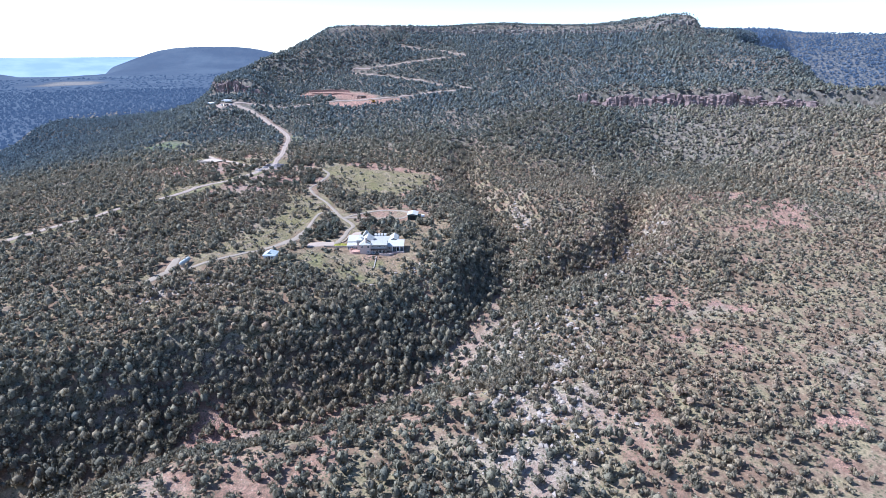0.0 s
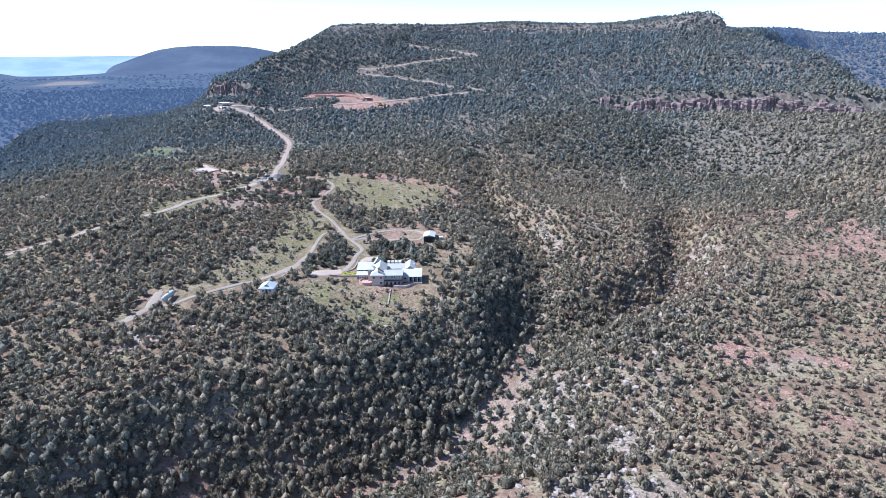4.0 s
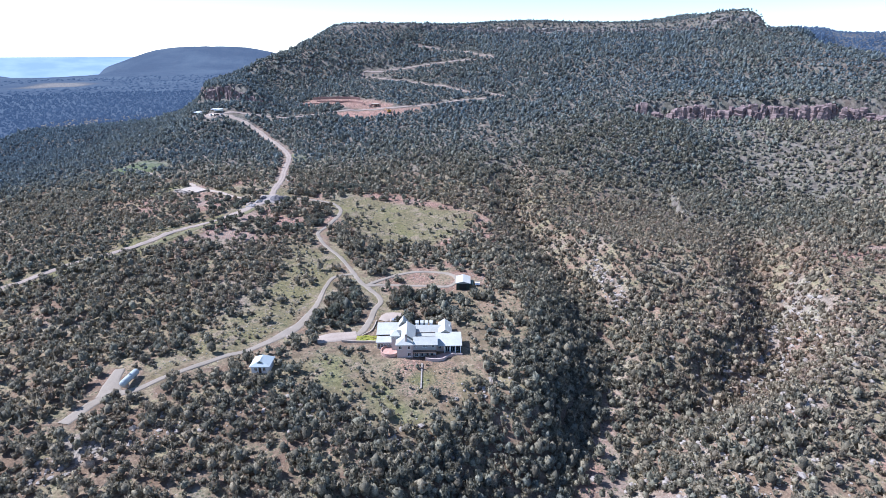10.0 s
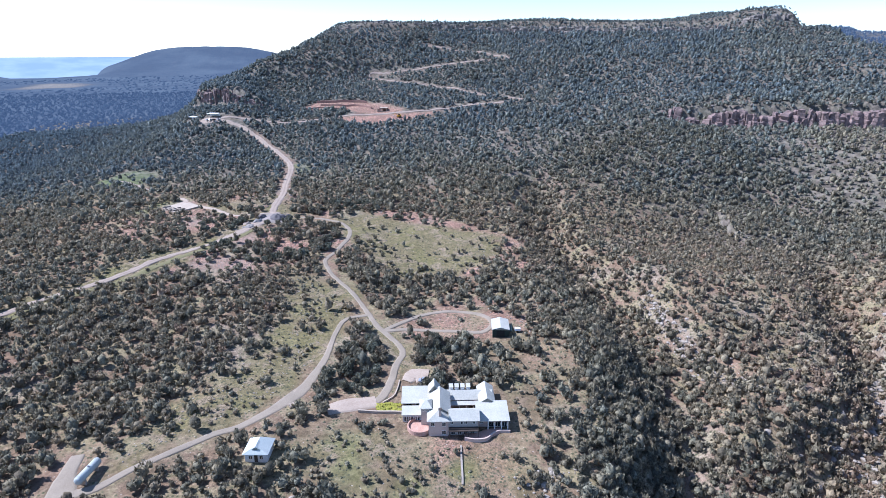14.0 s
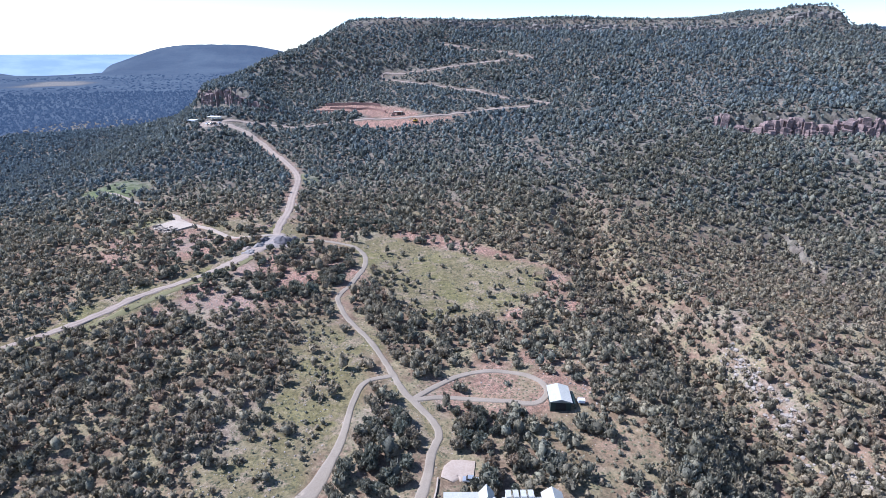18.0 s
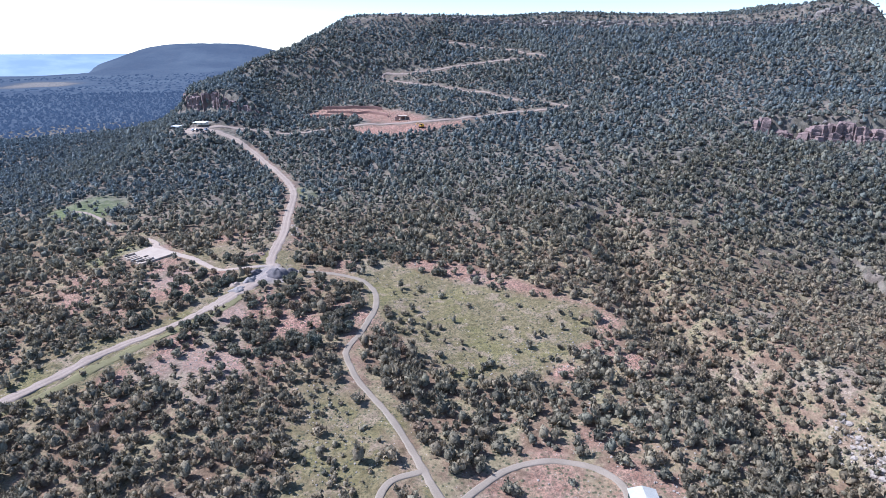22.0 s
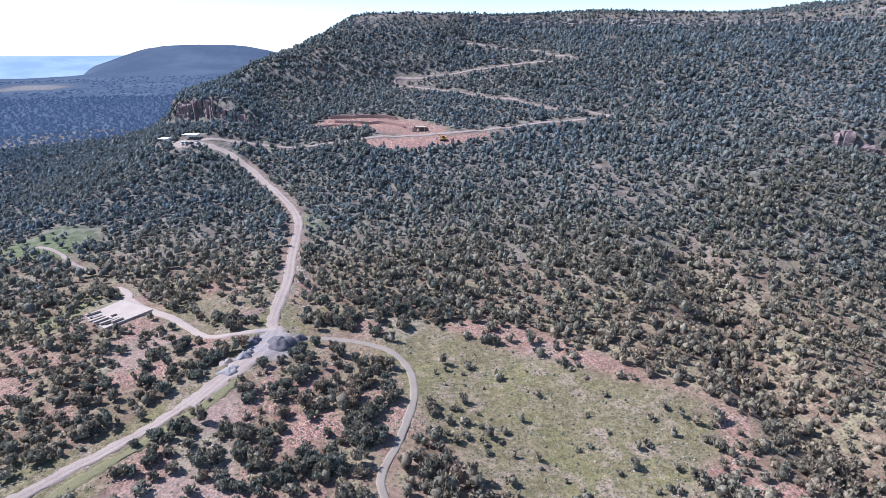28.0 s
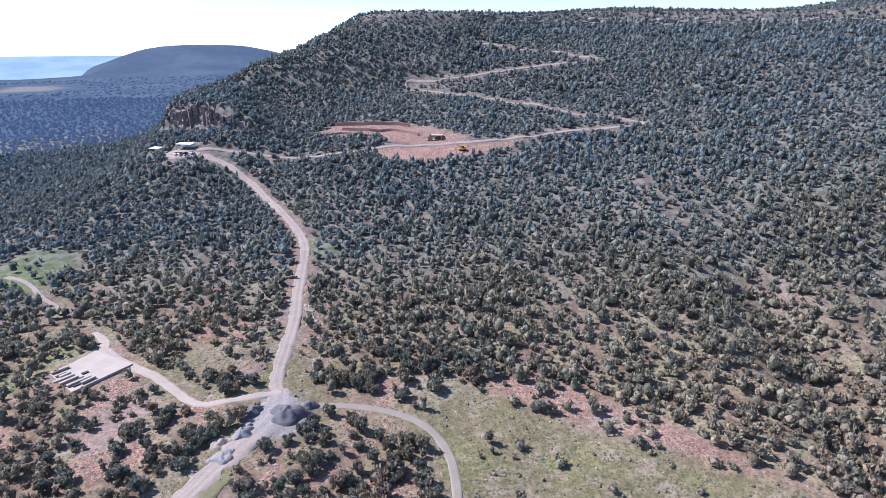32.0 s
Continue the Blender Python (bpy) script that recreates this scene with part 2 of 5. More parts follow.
# swells and hollows: x, y, radius, rise
SWELLS = ((-50, 285, 60, 2.2), (-100, 240, 70, -0.5), (40, 290, 50, 0.7), (80, 400, 55, -7.1), (40, 465, 45, -2.3), (105, 425, 40, 3.0), (200, 406, 55, -8.7), (290, 420, 70, -18.6), (275, 340, 60, -1.6), (165, 290, 35, -8.0), (37, 222, 30, -3.9), (158, 192, 50, -2.9), (100, 117, 50, 3.7), (89, 184, 30, -7.9), (-60, 736, 40, 9.8), (-70, 780, 40, 3.2), (88, 905, 60, 1.4), (-10, 950, 70, -12.9), (155, 640, 60, -3.4), (-113, 613, 80, -1.1), (541, 690, 60, -4.7), (341, 900, 70, 4.2), (310, 560, 50, -2.5), (-60, 215, 45, 2.3), (200, 100, 80, 1.8))


def creek_side(x):
    """The creek's y at each x."""
    return np.interp(x, (-500, -200, -100, -40, 0, 45, 88, 110, 126, 131, 134), (60, 140, 170, 186, 186, 196, 236, 265, 300, 345, 418))


def height(x, y):
    """The ground's height: a tableland that climbs to a mesa, cut by a creek."""
    x, y = np.asarray(x, float), np.asarray(y, float)
    # the mesa's long face and its west flank
    s = 0.62 * x + 0.785 * y - 0.45 * np.minimum(x - 40, 0) * (1 - smooth(420, 560, y)) + 105 * smooth(330, 80, x) * smooth(800, 905, y)
    face = np.interp(s, (-2000, 0, 212, 250, 270, 305, 370, 420, 480, 515, 572, 640, 700, 741, 852, 866, 875, 1000, 1400),
                     (-70, -34, -17, -15, -14, -9, -2, -0.5, 5, 9, 26, 43, 58, 78, 107, 111, 119, 122, 123))
    step = smooth(-180, -100, x) * (1 - smooth(-40, 15, x))        # a cliff round the west shoulder
    face = face + step * np.interp(s, (535, 578, 584, 650, 720), (0, 3, 19, 12, 0))
    w = 0.97 * x + 0.10 * (np.minimum(y, 940) - 774) - 0.5 * np.maximum(y - 940, 0)
    flank = np.interp(w, (-900, -430, -280, -160, -104, -80, -69, -47, -2, 63, 98, 150), (-18, -16, -12, -4, 12, 31, 50, 58, 80, 104, 123, 140))
    low, high = np.minimum(face, flank), np.maximum(face, flank)
    z = face + (low - 2.5 * np.log1p(np.exp(-(high - low) / 2.5)) - face) * smooth(500, 640, y)
    # the cliff band on the east slope
    band = smooth(285, 325, x) * (1 - smooth(640, 720, x))
    d = 0.575 * x + 0.818 * y
    z = z + band * np.interp(d, (540, 600, 634, 638, 760), (0, -2, -8, 6, 0))
    # the cap at the mesa's east end, and the valley beyond
    cap = smooth(648, 676, y) * (1 - smooth(790, 900, y))
    z = z + (9 * cap * smooth(450, 535, x) + 7 * smooth(470, 505, x) * smooth(668, 690, y) * (1 - smooth(700, 760, y))) * (1 - smooth(538, 546, x)) - 9 * smooth(538, 546, x) * smooth(540, 590, y) * (1 - smooth(850, 1000, y))
    edge = np.interp(y, (405, 420, 460, 507, 556, 620, 680, 1000, 1300), (575, 505, 494, 520, 540, 548, 572, 980, 1380))
    z = z + (np.minimum(z, -4) - z) * smooth(0, 110, x - edge) * smooth(395, 435, y)
    z = np.maximum(z, -86 + 207 * smooth(980, 1500, 0.72 * x + 0.69 * y) * smooth(640, 820, x) * (1 - 0.06 * smooth(1000, 1300, x)))
    # far off: a wide low valley, a lone hill, a ridge behind the mesa
    z = z + (-10 - z) * smooth(1150, 1700, y - 0.25 * np.maximum(x, 0))
    hill = np.exp(-np.where(x < -250, np.abs((x + 250) / 480) ** 4.5, np.abs((x + 250) / 420) ** 2.2) - ((y - 3420) / 520) ** 2)
    z = z - 75 * smooth(2680, 3050, y) * (1 - smooth(0.0, 0.25, hill)) + 117 * hill
    z = z + 95 * np.exp(-((x + 1650) / 520) ** 4 - ((y - 3200) / 420) ** 2)
    # westwards the tableland sinks
    z = z - 14 * smooth(-110, -330, x) * (1 - smooth(500, 700, s))
    for bx, by, radius, rise in SWELLS:
        z = z + rise * np.exp(-((x - bx) ** 2 + (y - by) ** 2) / radius ** 2)
    # creek, its banks steeper below the knoll
    dc, bed = along(x, y, CREEK)
    wide = np.interp(y, (150, 240, 300, 420), (50, 46, 30, 22))
    north = (y - 190 > 0.9 * (x - 45)) & (x < 150)
    wide = np.where(north & (y < 280), 44 - 17 * smooth(50, 72, x), wide)
    z = np.where(dc < wide, bed - 1 + (np.maximum(z, bed) - bed + 1) * smooth(0.0, 1.0, dc / wide), z)
    db, bed = along(x, y, BRANCH)
    z = np.where(db < 24, bed - 1 + (np.maximum(z, bed) - bed + 1) * smooth(0.0, 1.0, db / 24), z)
    return z + ripple(x, y) * (0.35 + 0.3 * smooth(10, 60, z)) * (1 - 0.7 * smooth(100, 118, z))


# ---------------------------------------------------------------- plan: roads and clearings, in metres
MAIN_ROAD = ((-200, 336), (-160, 360), (-135, 375), (-108, 392), (-79, 413), (-43, 441), (-22, 462), (-9, 479), (-8, 497), (-5, 512), (-2, 530), (0, 550), (3, 575), (5, 592),
             (4, 609), (0, 628), (-7, 654), (-15, 678), (-24, 698), (-36, 716), (-50, 728), (-62, 735))
HILL_ROAD = ((-60, 736), (-36, 730), (-11, 719), (14, 709), (40, 704), (68, 698), (92, 690), (115, 681), (140, 677), (165, 672), (190, 663), (213, 655),
             (217, 661), (205, 677), (184, 700), (165, 731), (145, 759), (118, 790), (101, 811), (104, 817), (118, 810), (148, 798), (178, 788), (211, 775), (240, 757),
             (243, 764), (232, 782), (218, 808), (195, 827), (172, 845))
DRIVE = ((-2, 481), (13, 478), (26, 470), (32, 458), (30, 441), (23, 426), (16, 414), (16, 405), (18, 395), (22.5, 382.5), (26, 369), (28, 356), (29.6, 347), (32, 341.3), (35, 332.6), (35.3, 326.5),
         (31.2, 319), (28, 311), (23.5, 304), (16, 302))
WEST_DRIVE = ((27.5, 356), (19, 354), (14, 346), (9.5, 332), (5, 322.5), (-1, 313), (-9, 305.5), (-17, 300.5), (-24.5, 298.5), (-35, 293), (-43, 289.5), (-50, 285.5), (-57, 284), (-62, 280.5), (-67, 272))
LOOP = ((31.5, 343), (40, 342.5), (48, 340), (57.5, 335.6), (66, 331.8), (71.5, 335), (71.5, 341), (68, 346.8), (60, 351.5), (48.5, 351.8), (39, 347.5), (32, 343.5))
PAD_TRACK = ((-7, 488), (-13, 488), (-22, 487), (-29, 489), (-36, 498), (-43, 507), (-53, 517), (-60, 526), (-62, 533), (-67, 541))
WEST_TRACK = ((-81, 562), (-96, 581), (-105, 596), (-118, 609))
TANK_STUB = ((-58, 284), (-58.5, 291), (-58, 299))
FIELD = ((26, 464), (44, 480), (56, 466), (72, 450), (89, 433), (104, 419), (99, 407), (86, 391), (74, 383), (62, 390), (50, 388), (42, 401), (35, 414), (32, 430))
WEST_MEADOW = ((2, 401), (12, 395), (20, 380), (17, 352), (9, 334), (-2, 319), (-10, 306), (-22, 299), (-36, 291), (-45, 288), (-47, 297), (-39, 311), (-27, 324), (-15, 348), (-2, 374))
KNOLL_TOP = ((-12, 290), (2, 274), (14, 258), (28, 245), (41, 250), (52, 262), (62, 280), (74, 300), (82, 322), (64, 326), (60, 300), (38, 278), (24, 290), (6, 297))
SHED_YARD = ((34, 337), (50, 330), (66, 324), (82, 325), (88, 340), (84, 356), (70, 360), (50, 356), (38, 349))
FILL_SLOPE = ((53, 703), (68, 697), (95, 688), (118, 678), (145, 673), (131, 665), (101, 663), (69, 670), (58, 680))
WORKS = ((16, 740), (23, 750), (39, 757), (58, 752), (77, 742), (96, 722), (114, 690), (108, 684), (88, 692), (70, 703), (54, 725), (33, 737))
EAST_SLOPE = ((69, 311), (89, 318), (88, 302), (85, 287), (69, 271), (60, 272), (53, 272), (52, 279), (62, 293))
RIM = ((60, 925), (88, 907), (130, 902), (190, 892), (243, 884), (294, 855), (349, 813), (408, 769), (474, 719), (522, 684), (541, 688), (543, 720), (544, 750))
KNOLL_FRONT = ((-1, 280), (5, 289), (19, 289), (35, 277), (49, 278), (48, 262), (42, 246), (30, 247), (23, 254), (15, 263), (7, 271))
NORTH_GROVE = ((38, 337), (60, 330), (68, 312), (62, 301), (47, 313), (37, 317), (37, 329))
WEST_GROVE = ((21, 340), (29.5, 335), (32, 324), (26, 309), (19, 306), (17, 323))
PAD = ((-63, 527), (-50, 515), (-63, 503), (-72, 515))


def curve_through(points, step=2.0):
    """Evenly spaced places on a smooth curve through the points."""
    p = np.array(points, float)
    q = np.vstack([2 * p[0] - p[1], p, 2 * p[-1] - p[-2]])
    out = []
    for a, b, c, d in zip(q, q[1:], q[2:], q[3:]):
        for t in np.arange(0, 1, step / max(np.linalg.norm(c - b), step)):
            out.append(0.5 * (2 * b + (c - a) * t + (2 * a - 5 * b + 4 * c - d) * t * t + (3 * b - a - 3 * c + d) * t ** 3))
    return np.array(out + [p[-1]])


def far_from(x, y, line):
    """The distance to a line of points."""
    return along(x, y, [(px, py, 0) for px, py in line])[0]


def inside(x, y, ring, soft=4.0):
    """1 well inside a ring of points, 0 outside, soft at its edge."""
    odd = np.zeros(np.shape(x), bool)
    for (ax, ay), (bx, by) in zip(ring, ring[1:] + ring[:1]):
        if ay != by:
            odd ^= ((ay > y) != (by > y)) & (x < (bx - ax) * (y - ay) / (by - ay) + ax)
    d = far_from(x, y, ring + ring[:1])
    return smooth(-soft, soft, np.where(odd, d, -d))


LATTICE = np.random.RandomState(5).rand(64, 64)


def blotch(x, y, size, seed=0):
    """Smooth noise from 0 to 1, over places size metres apart."""
    u, v = np.asarray(x) / size + 17.3 * seed + 500, np.asarray(y) / size + 9.1 * seed + 500
    i, j = np.floor(u).astype(int), np.floor(v).astype(int)
    fu, fv = u - i, v - j
    fu, fv = fu * fu * (3 - 2 * fu), fv * fv * (3 - 2 * fv)
    a, b, c, d = (LATTICE[(i + k) % 64, (j + m) % 64] for k, m in ((0, 0), (1, 0), (0, 1), (1, 1)))
    return (a * (1 - fu) + b * fu) * (1 - fv) + (c * (1 - fu) + d * fu) * fv


def cover(x, y):
    """What covers the ground at each place: grass, lush grass, bare red earth, pale stone, far woods; and far, the
    share of painted haze.
    """
    uneven = (blotch(x, y, 14, 1) - 0.5) * 9 + (blotch(x, y, 5, 2) - 0.5) * 5
    wx, wy = x + uneven, y - uneven
    grass = np.maximum.reduce([inside(wx, wy, FIELD, 3), 0.9 * inside(wx, wy, WEST_MEADOW, 5), 0.45 * inside(wx, wy, KNOLL_TOP, 6), 0.95 * inside(wx, wy, KNOLL_FRONT, 5) * (0.55 + 0.45 * smooth(0.35, 0.55, blotch(x, y, 10, 37))), 0.35 * inside(wx, wy, EAST_SLOPE, 4), 0.9 * smooth(5.5, 3, far_from(x, y, DRIVE[9:18])) * smooth(0.3, 0.5, blotch(x, y, 8, 36))])
    grass = grass * (1 - 0.9 * smooth(8, 4, np.hypot(wx - 35, wy - 279)))
    verge = far_from(x, y, MAIN_ROAD[:9])
    grass = np.maximum(grass, (smooth(9, 5, verge) + smooth(26, 8, verge) * (blotch(x, y, 16, 4) > 0.5)) * smooth(-160, -60, x) * 0.9)
    grass = np.maximum(grass, 0.8 * smooth(48, 25, np.hypot(x + 8, y - 505)) * smooth(0.45, 0.6, blotch(x, y, 13, 8)))
    grass = np.maximum(grass, 0.6 * smooth(25, 10, np.hypot(x - 30, y - 462)))
    grass = np.maximum(grass, 0.9 * smooth(20, 10, np.hypot(wx - 292, wy - 401)))
    lush = smooth(24, 14, np.hypot(wx + 112, (wy - 612) * 0.8)) + smooth(11, 5, np.hypot(wx + 100, wy - 606))
    lush = lush + 0.7 * smooth(9, 5, np.hypot(wx - 13, (wy - 592) / 2)) + 0.5 * smooth(20, 10, np.hypot(wx + 76, wy - 520)) * smooth(0.4, 0.7, blotch(x, y, 9, 6))
    lush = lush + 0.3 * inside(wx, wy, KNOLL_FRONT, 5) * smooth(0.4, 0.6, blotch(x, y, 7, 38))
    east = smooth(60, 150, x - 0.2 * (y - 130)) * smooth(330, 230, y)
    bare = smooth(0.70, 0.80, blotch(wx, wy, 19, 3)) * smooth(0.3, 0.55, blotch(x, y, 6, 13)) * (0.25 + 0.7 * east + 0.5 * smooth(80, 20, np.hypot(x + 30, y - 460)))
    bare = bare + smooth(0.42, 0.6, blotch(wx, wy, 13, 7)) * 0.8 * smooth(90, 50, np.hypot(x + 32, y - 468)) * smooth(0.2, 0.5, blotch(x, y, 5, 24))
    bare = np.maximum.reduce([bare, 0.6 * inside(wx, wy, SHED_YARD, 4) * smooth(0.3, 0.6, blotch(x, y, 8, 35)), inside(x, y, FILL_SLOPE, 3), 0.95 * inside(x, y, WORKS, 3)])
    bare = np.maximum(bare, 0.8 * smooth(40, 20, np.hypot(wx - 275, (wy - 275) * 0.8)) * smooth(0.4, 0.6, blotch(x, y, 18, 5)))
    bare = np.maximum(bare, 0.75 * smooth(12, 4, far_from(wx, wy, ((104, 410), (92, 428), (76, 455), (60, 470)))))
    bare = np.maximum(bare, 0.95 * smooth(16, 8, np.hypot(wx - 276, (wy - 354) * 0.8)) * smooth(0.25, 0.5, blotch(x, y, 9, 5)))
    bare = np.maximum(bare, 0.45 * inside(wx, wy, EAST_SLOPE, 4) * smooth(0.3, 0.6, blotch(x, y, 10, 18)))
    bare = np.maximum(bare, 0.7 * smooth(18, 8, np.hypot(wx - 40, wy - 274)))
    bare = np.maximum(bare, 0.6 * smooth(4, 2, far_from(x, y, [(a, b) for a, b, c in CREEK[5:10]])))
    bare = np.maximum(bare, 0.9 * smooth(16, 7, np.hypot(wx + 38, wy - 192)))
    bare = np.maximum(bare, 0.5 * smooth(7, 4, far_from(x, y, MAIN_ROAD[10:19])) * smooth(520, 560, y))
    bare = np.maximum(bare, 0.35 * smooth(4, 2, far_from(x, y, HILL_ROAD)))
    bare = np.maximum(bare, 0.3 * smooth(4, 2, far_from(wx * 0.3 + x * 0.7, wy * 0.3 + y * 0.7, DRIVE)) * smooth(0.3, 0.6, blotch(x, y, 7, 17)))
    bare = np.maximum(bare, 0.7 * smooth(9, 4, np.hypot(wx - 35, wy - 279)))
    for px, py, r in ((156, 189, 14), (141, 166, 13), (168, 202, 9), (276, 270, 20), (182, 174, 11), (215, 210, 11), (250, 300, 12), (272, 334, 16), (96, 398, 12), (104, 384, 9), (84, 384, 7), (62, 466, 7), (72, 456, 6)):
        bare = np.maximum(bare, 0.9 * smooth(r, 0.4 * r, np.hypot(wx - px, 1.2 * (wy - py))) * smooth(0.2, 0.45, blotch(x, y, 5, 33)))
    pale = 0.3 * smooth(5, 2, far_from(0.4 * wx + 0.6 * x, 0.4 * wy + 0.6 * y, ((145, 345), (144, 336), (141, 318), (140, 304), (139, 290), (143, 280)))) * smooth(0.25, 0.45, blotch(x, y, 6, 9))
    pale = np.maximum(pale, 0.42 * smooth(34, 12, far_from(wx, wy, ((60, 125), (92, 186), (105, 205), (142, 234), (178, 258), (192, 272), (208, 290)))) * smooth(0.42, 0.62, blotch(x, y, 11, 10)))
    pale = np.maximum(pale, 0.7 * smooth(9, 4, np.hypot(wx + 54, wy - 255)))
    pale = np.maximum(pale, 0.25 * smooth(0.72, 0.8, blotch(wx, wy, 20, 11)) * (1 - grass) * (1 - 0.7 * smooth(560, 640, y)))
    bare = np.maximum(bare, 0.5 * smooth(4, -12, y - creek_side(x)) * smooth(150, 60, x) * smooth(0.5, 0.7, blotch(wx, wy, 12, 15)))
    wooded = smooth(180, 260, x) * smooth(330, 380, y)
    pale, bare = pale * (1 - 0.8 * wooded), bare * (1 - 0.85 * wooded * smooth(150, 60, np.hypot(x - 276, y - 354) * 3))
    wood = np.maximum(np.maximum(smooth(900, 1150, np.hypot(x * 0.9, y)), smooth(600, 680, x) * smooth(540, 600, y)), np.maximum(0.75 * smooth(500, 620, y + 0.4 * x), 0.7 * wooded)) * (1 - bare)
    clearing = 0.75 * smooth(1, 0.6, np.hypot((x + 640) / 100, (y - 2120) / 150) + 0.9 * (blotch(x, y, 70, 27) - 0.5))
    wood = wood * (1 - clearing)
    pale = np.maximum(pale, clearing)
    return {"grass": grass, "lush": np.clip(lush, 0, 1), "bare": np.clip(bare, 0, 1) * (1 - inside(wx, wy, FIELD, 3)), "pale": pale, "wood": wood,
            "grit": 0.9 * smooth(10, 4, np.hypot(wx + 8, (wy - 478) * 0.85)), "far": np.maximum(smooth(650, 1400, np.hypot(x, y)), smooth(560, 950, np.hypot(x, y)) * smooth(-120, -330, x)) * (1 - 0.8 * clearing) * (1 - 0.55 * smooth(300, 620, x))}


def spread(*runs):
    """Grid lines, from (start, end, step) runs laid end to end."""
    return np.unique(np.concatenate([np.arange(a, b, s) for a, b, s in runs] + [[runs[-1][1]]]))


def mesh_from(name, verts, tris, material, attributes=(), smooth_faces=True):
    """A mesh of faces with the same number of corners, from arrays."""
    me = bpy.data.meshes.new(name)
    n = tris.shape[1]
    me.vertices.add(len(verts))
    me.vertices.foreach_set("co", np.ascontiguousarray(verts, np.float32).ravel())
    me.loops.add(tris.size)
    me.loops.foreach_set("vertex_index", np.ascontiguousarray(tris, np.int32).ravel())
    me.polygons.add(len(tris))
    me.polygons.foreach_set("loop_start", np.arange(0, tris.size, n, dtype=np.int32))
    me.polygons.foreach_set("use_smooth", np.full(len(tris), smooth_faces))
    for key, values in attributes:
        me.attributes.new(key, "FLOAT", "POINT").data.foreach_set("value", np.ascontiguousarray(values, np.float32))
    me.materials.append(material)
    me.update(calc_edges=True)
    me.validate()
    return me


gx, gy = np.meshgrid(spread((-3200, -900, 90), (-900, -420, 24), (-420, -150, 7), (-150, 320, 3.0), (320, 700, 5), (700, 1500, 25), (1500, 3200, 85)),
                     spread((-500, 80, 12), (80, 600, 3.0), (600, 960, 4.5), (960, 1500, 18), (1500, 4400, 60)))
rows, cols = gx.shape
index = np.arange(rows * cols).reshape(rows, cols)
quads = np.stack([index[:-1, :-1], index[:-1, 1:], index[1:, 1:], index[1:, :-1]], -1).reshape(-1, 4)
gx, gy = gx.ravel(), gy.ravel()
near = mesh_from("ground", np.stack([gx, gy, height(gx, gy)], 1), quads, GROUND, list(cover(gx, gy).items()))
near.materials.append(HAZY_LAND)
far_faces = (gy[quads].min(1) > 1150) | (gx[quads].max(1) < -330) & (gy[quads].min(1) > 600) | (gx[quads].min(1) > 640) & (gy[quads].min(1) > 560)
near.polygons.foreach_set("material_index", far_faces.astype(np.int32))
tagged(new("ground", near), "dry red and tan earth with patches of olive grass", "ground", kind="structure")

# the far plain, at the limit of sight; its pale blue glow is painted haze
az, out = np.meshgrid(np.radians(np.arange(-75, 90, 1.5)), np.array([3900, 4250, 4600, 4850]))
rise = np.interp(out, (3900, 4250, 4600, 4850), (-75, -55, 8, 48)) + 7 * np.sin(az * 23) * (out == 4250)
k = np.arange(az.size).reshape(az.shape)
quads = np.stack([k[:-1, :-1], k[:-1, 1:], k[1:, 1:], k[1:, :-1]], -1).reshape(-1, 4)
tagged(new("backdrop", mesh_from("backdrop", np.stack([out * np.sin(az), out * np.cos(az), rise], -1).reshape(-1, 3), quads, HAZY_PLAIN)),
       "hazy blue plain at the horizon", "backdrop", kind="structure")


def strip(name, points, width, material, lift, label, ragged=0.0, across=5, kind="structure", category="road"):
    """A way laid on the ground along a smooth curve."""
    c = curve_through(points, 1.6)
    d = np.gradient(c, axis=0)
    d /= np.linalg.norm(d, axis=1)[:, None]
    side = np.stack([-d[:, 1], d[:, 0]], 1)
    n = len(c)
    w = np.full(n, width) if np.isscalar(width) else np.interp(np.linspace(0, 1, n), np.linspace(0, 1, len(width)), width)
    s = np.concatenate([[-0.6, -0.5], np.linspace(-0.42, 0.42, across), [0.5, 0.6]])
    across = len(s)
    edge = (np.abs(s) > 0.49)[None, :] * ragged * (blotch(c[:, :1], c[:, 1:] + 100 * s[None, :], 1.7, 12) - 0.3)
    p = c[:, None, :] + side[:, None, :] * (s[None, :, None] * (w[:, None, None] + 2 * edge[:, :, None]))
    x, y = p[..., 0].ravel(), p[..., 1].ravel()
    crown = np.where(np.abs(np.tile(s, n)) > 0.55, -lift - 0.25, np.where(np.abs(np.tile(s, n)) > 0.49, -0.04, 0.05))
    i = np.arange(n * across).reshape(n, across)
    q = np.stack([i[:-1, :-1], i[:-1, 1:], i[1:, 1:], i[1:, :-1]], -1).reshape(-1, 4)
    ob = new(name, mesh_from(name, np.stack([x, y, height(x, y) + lift + crown], 1), q[:, ::-1], material,
                             [("grit", smooth(11, 4, np.hypot(x + 9, (y - 478) * 0.8) + 6 * (blotch(x, y, 3, 14) - 0.5))), ("worn", np.tile(smooth(0.16, 0.0, np.abs(np.abs(s) - 0.25)), n) * (0.4 + 0.6 * blotch(x, y, 9, 19)))]))
    return tagged(ob, label, category, kind=kind)


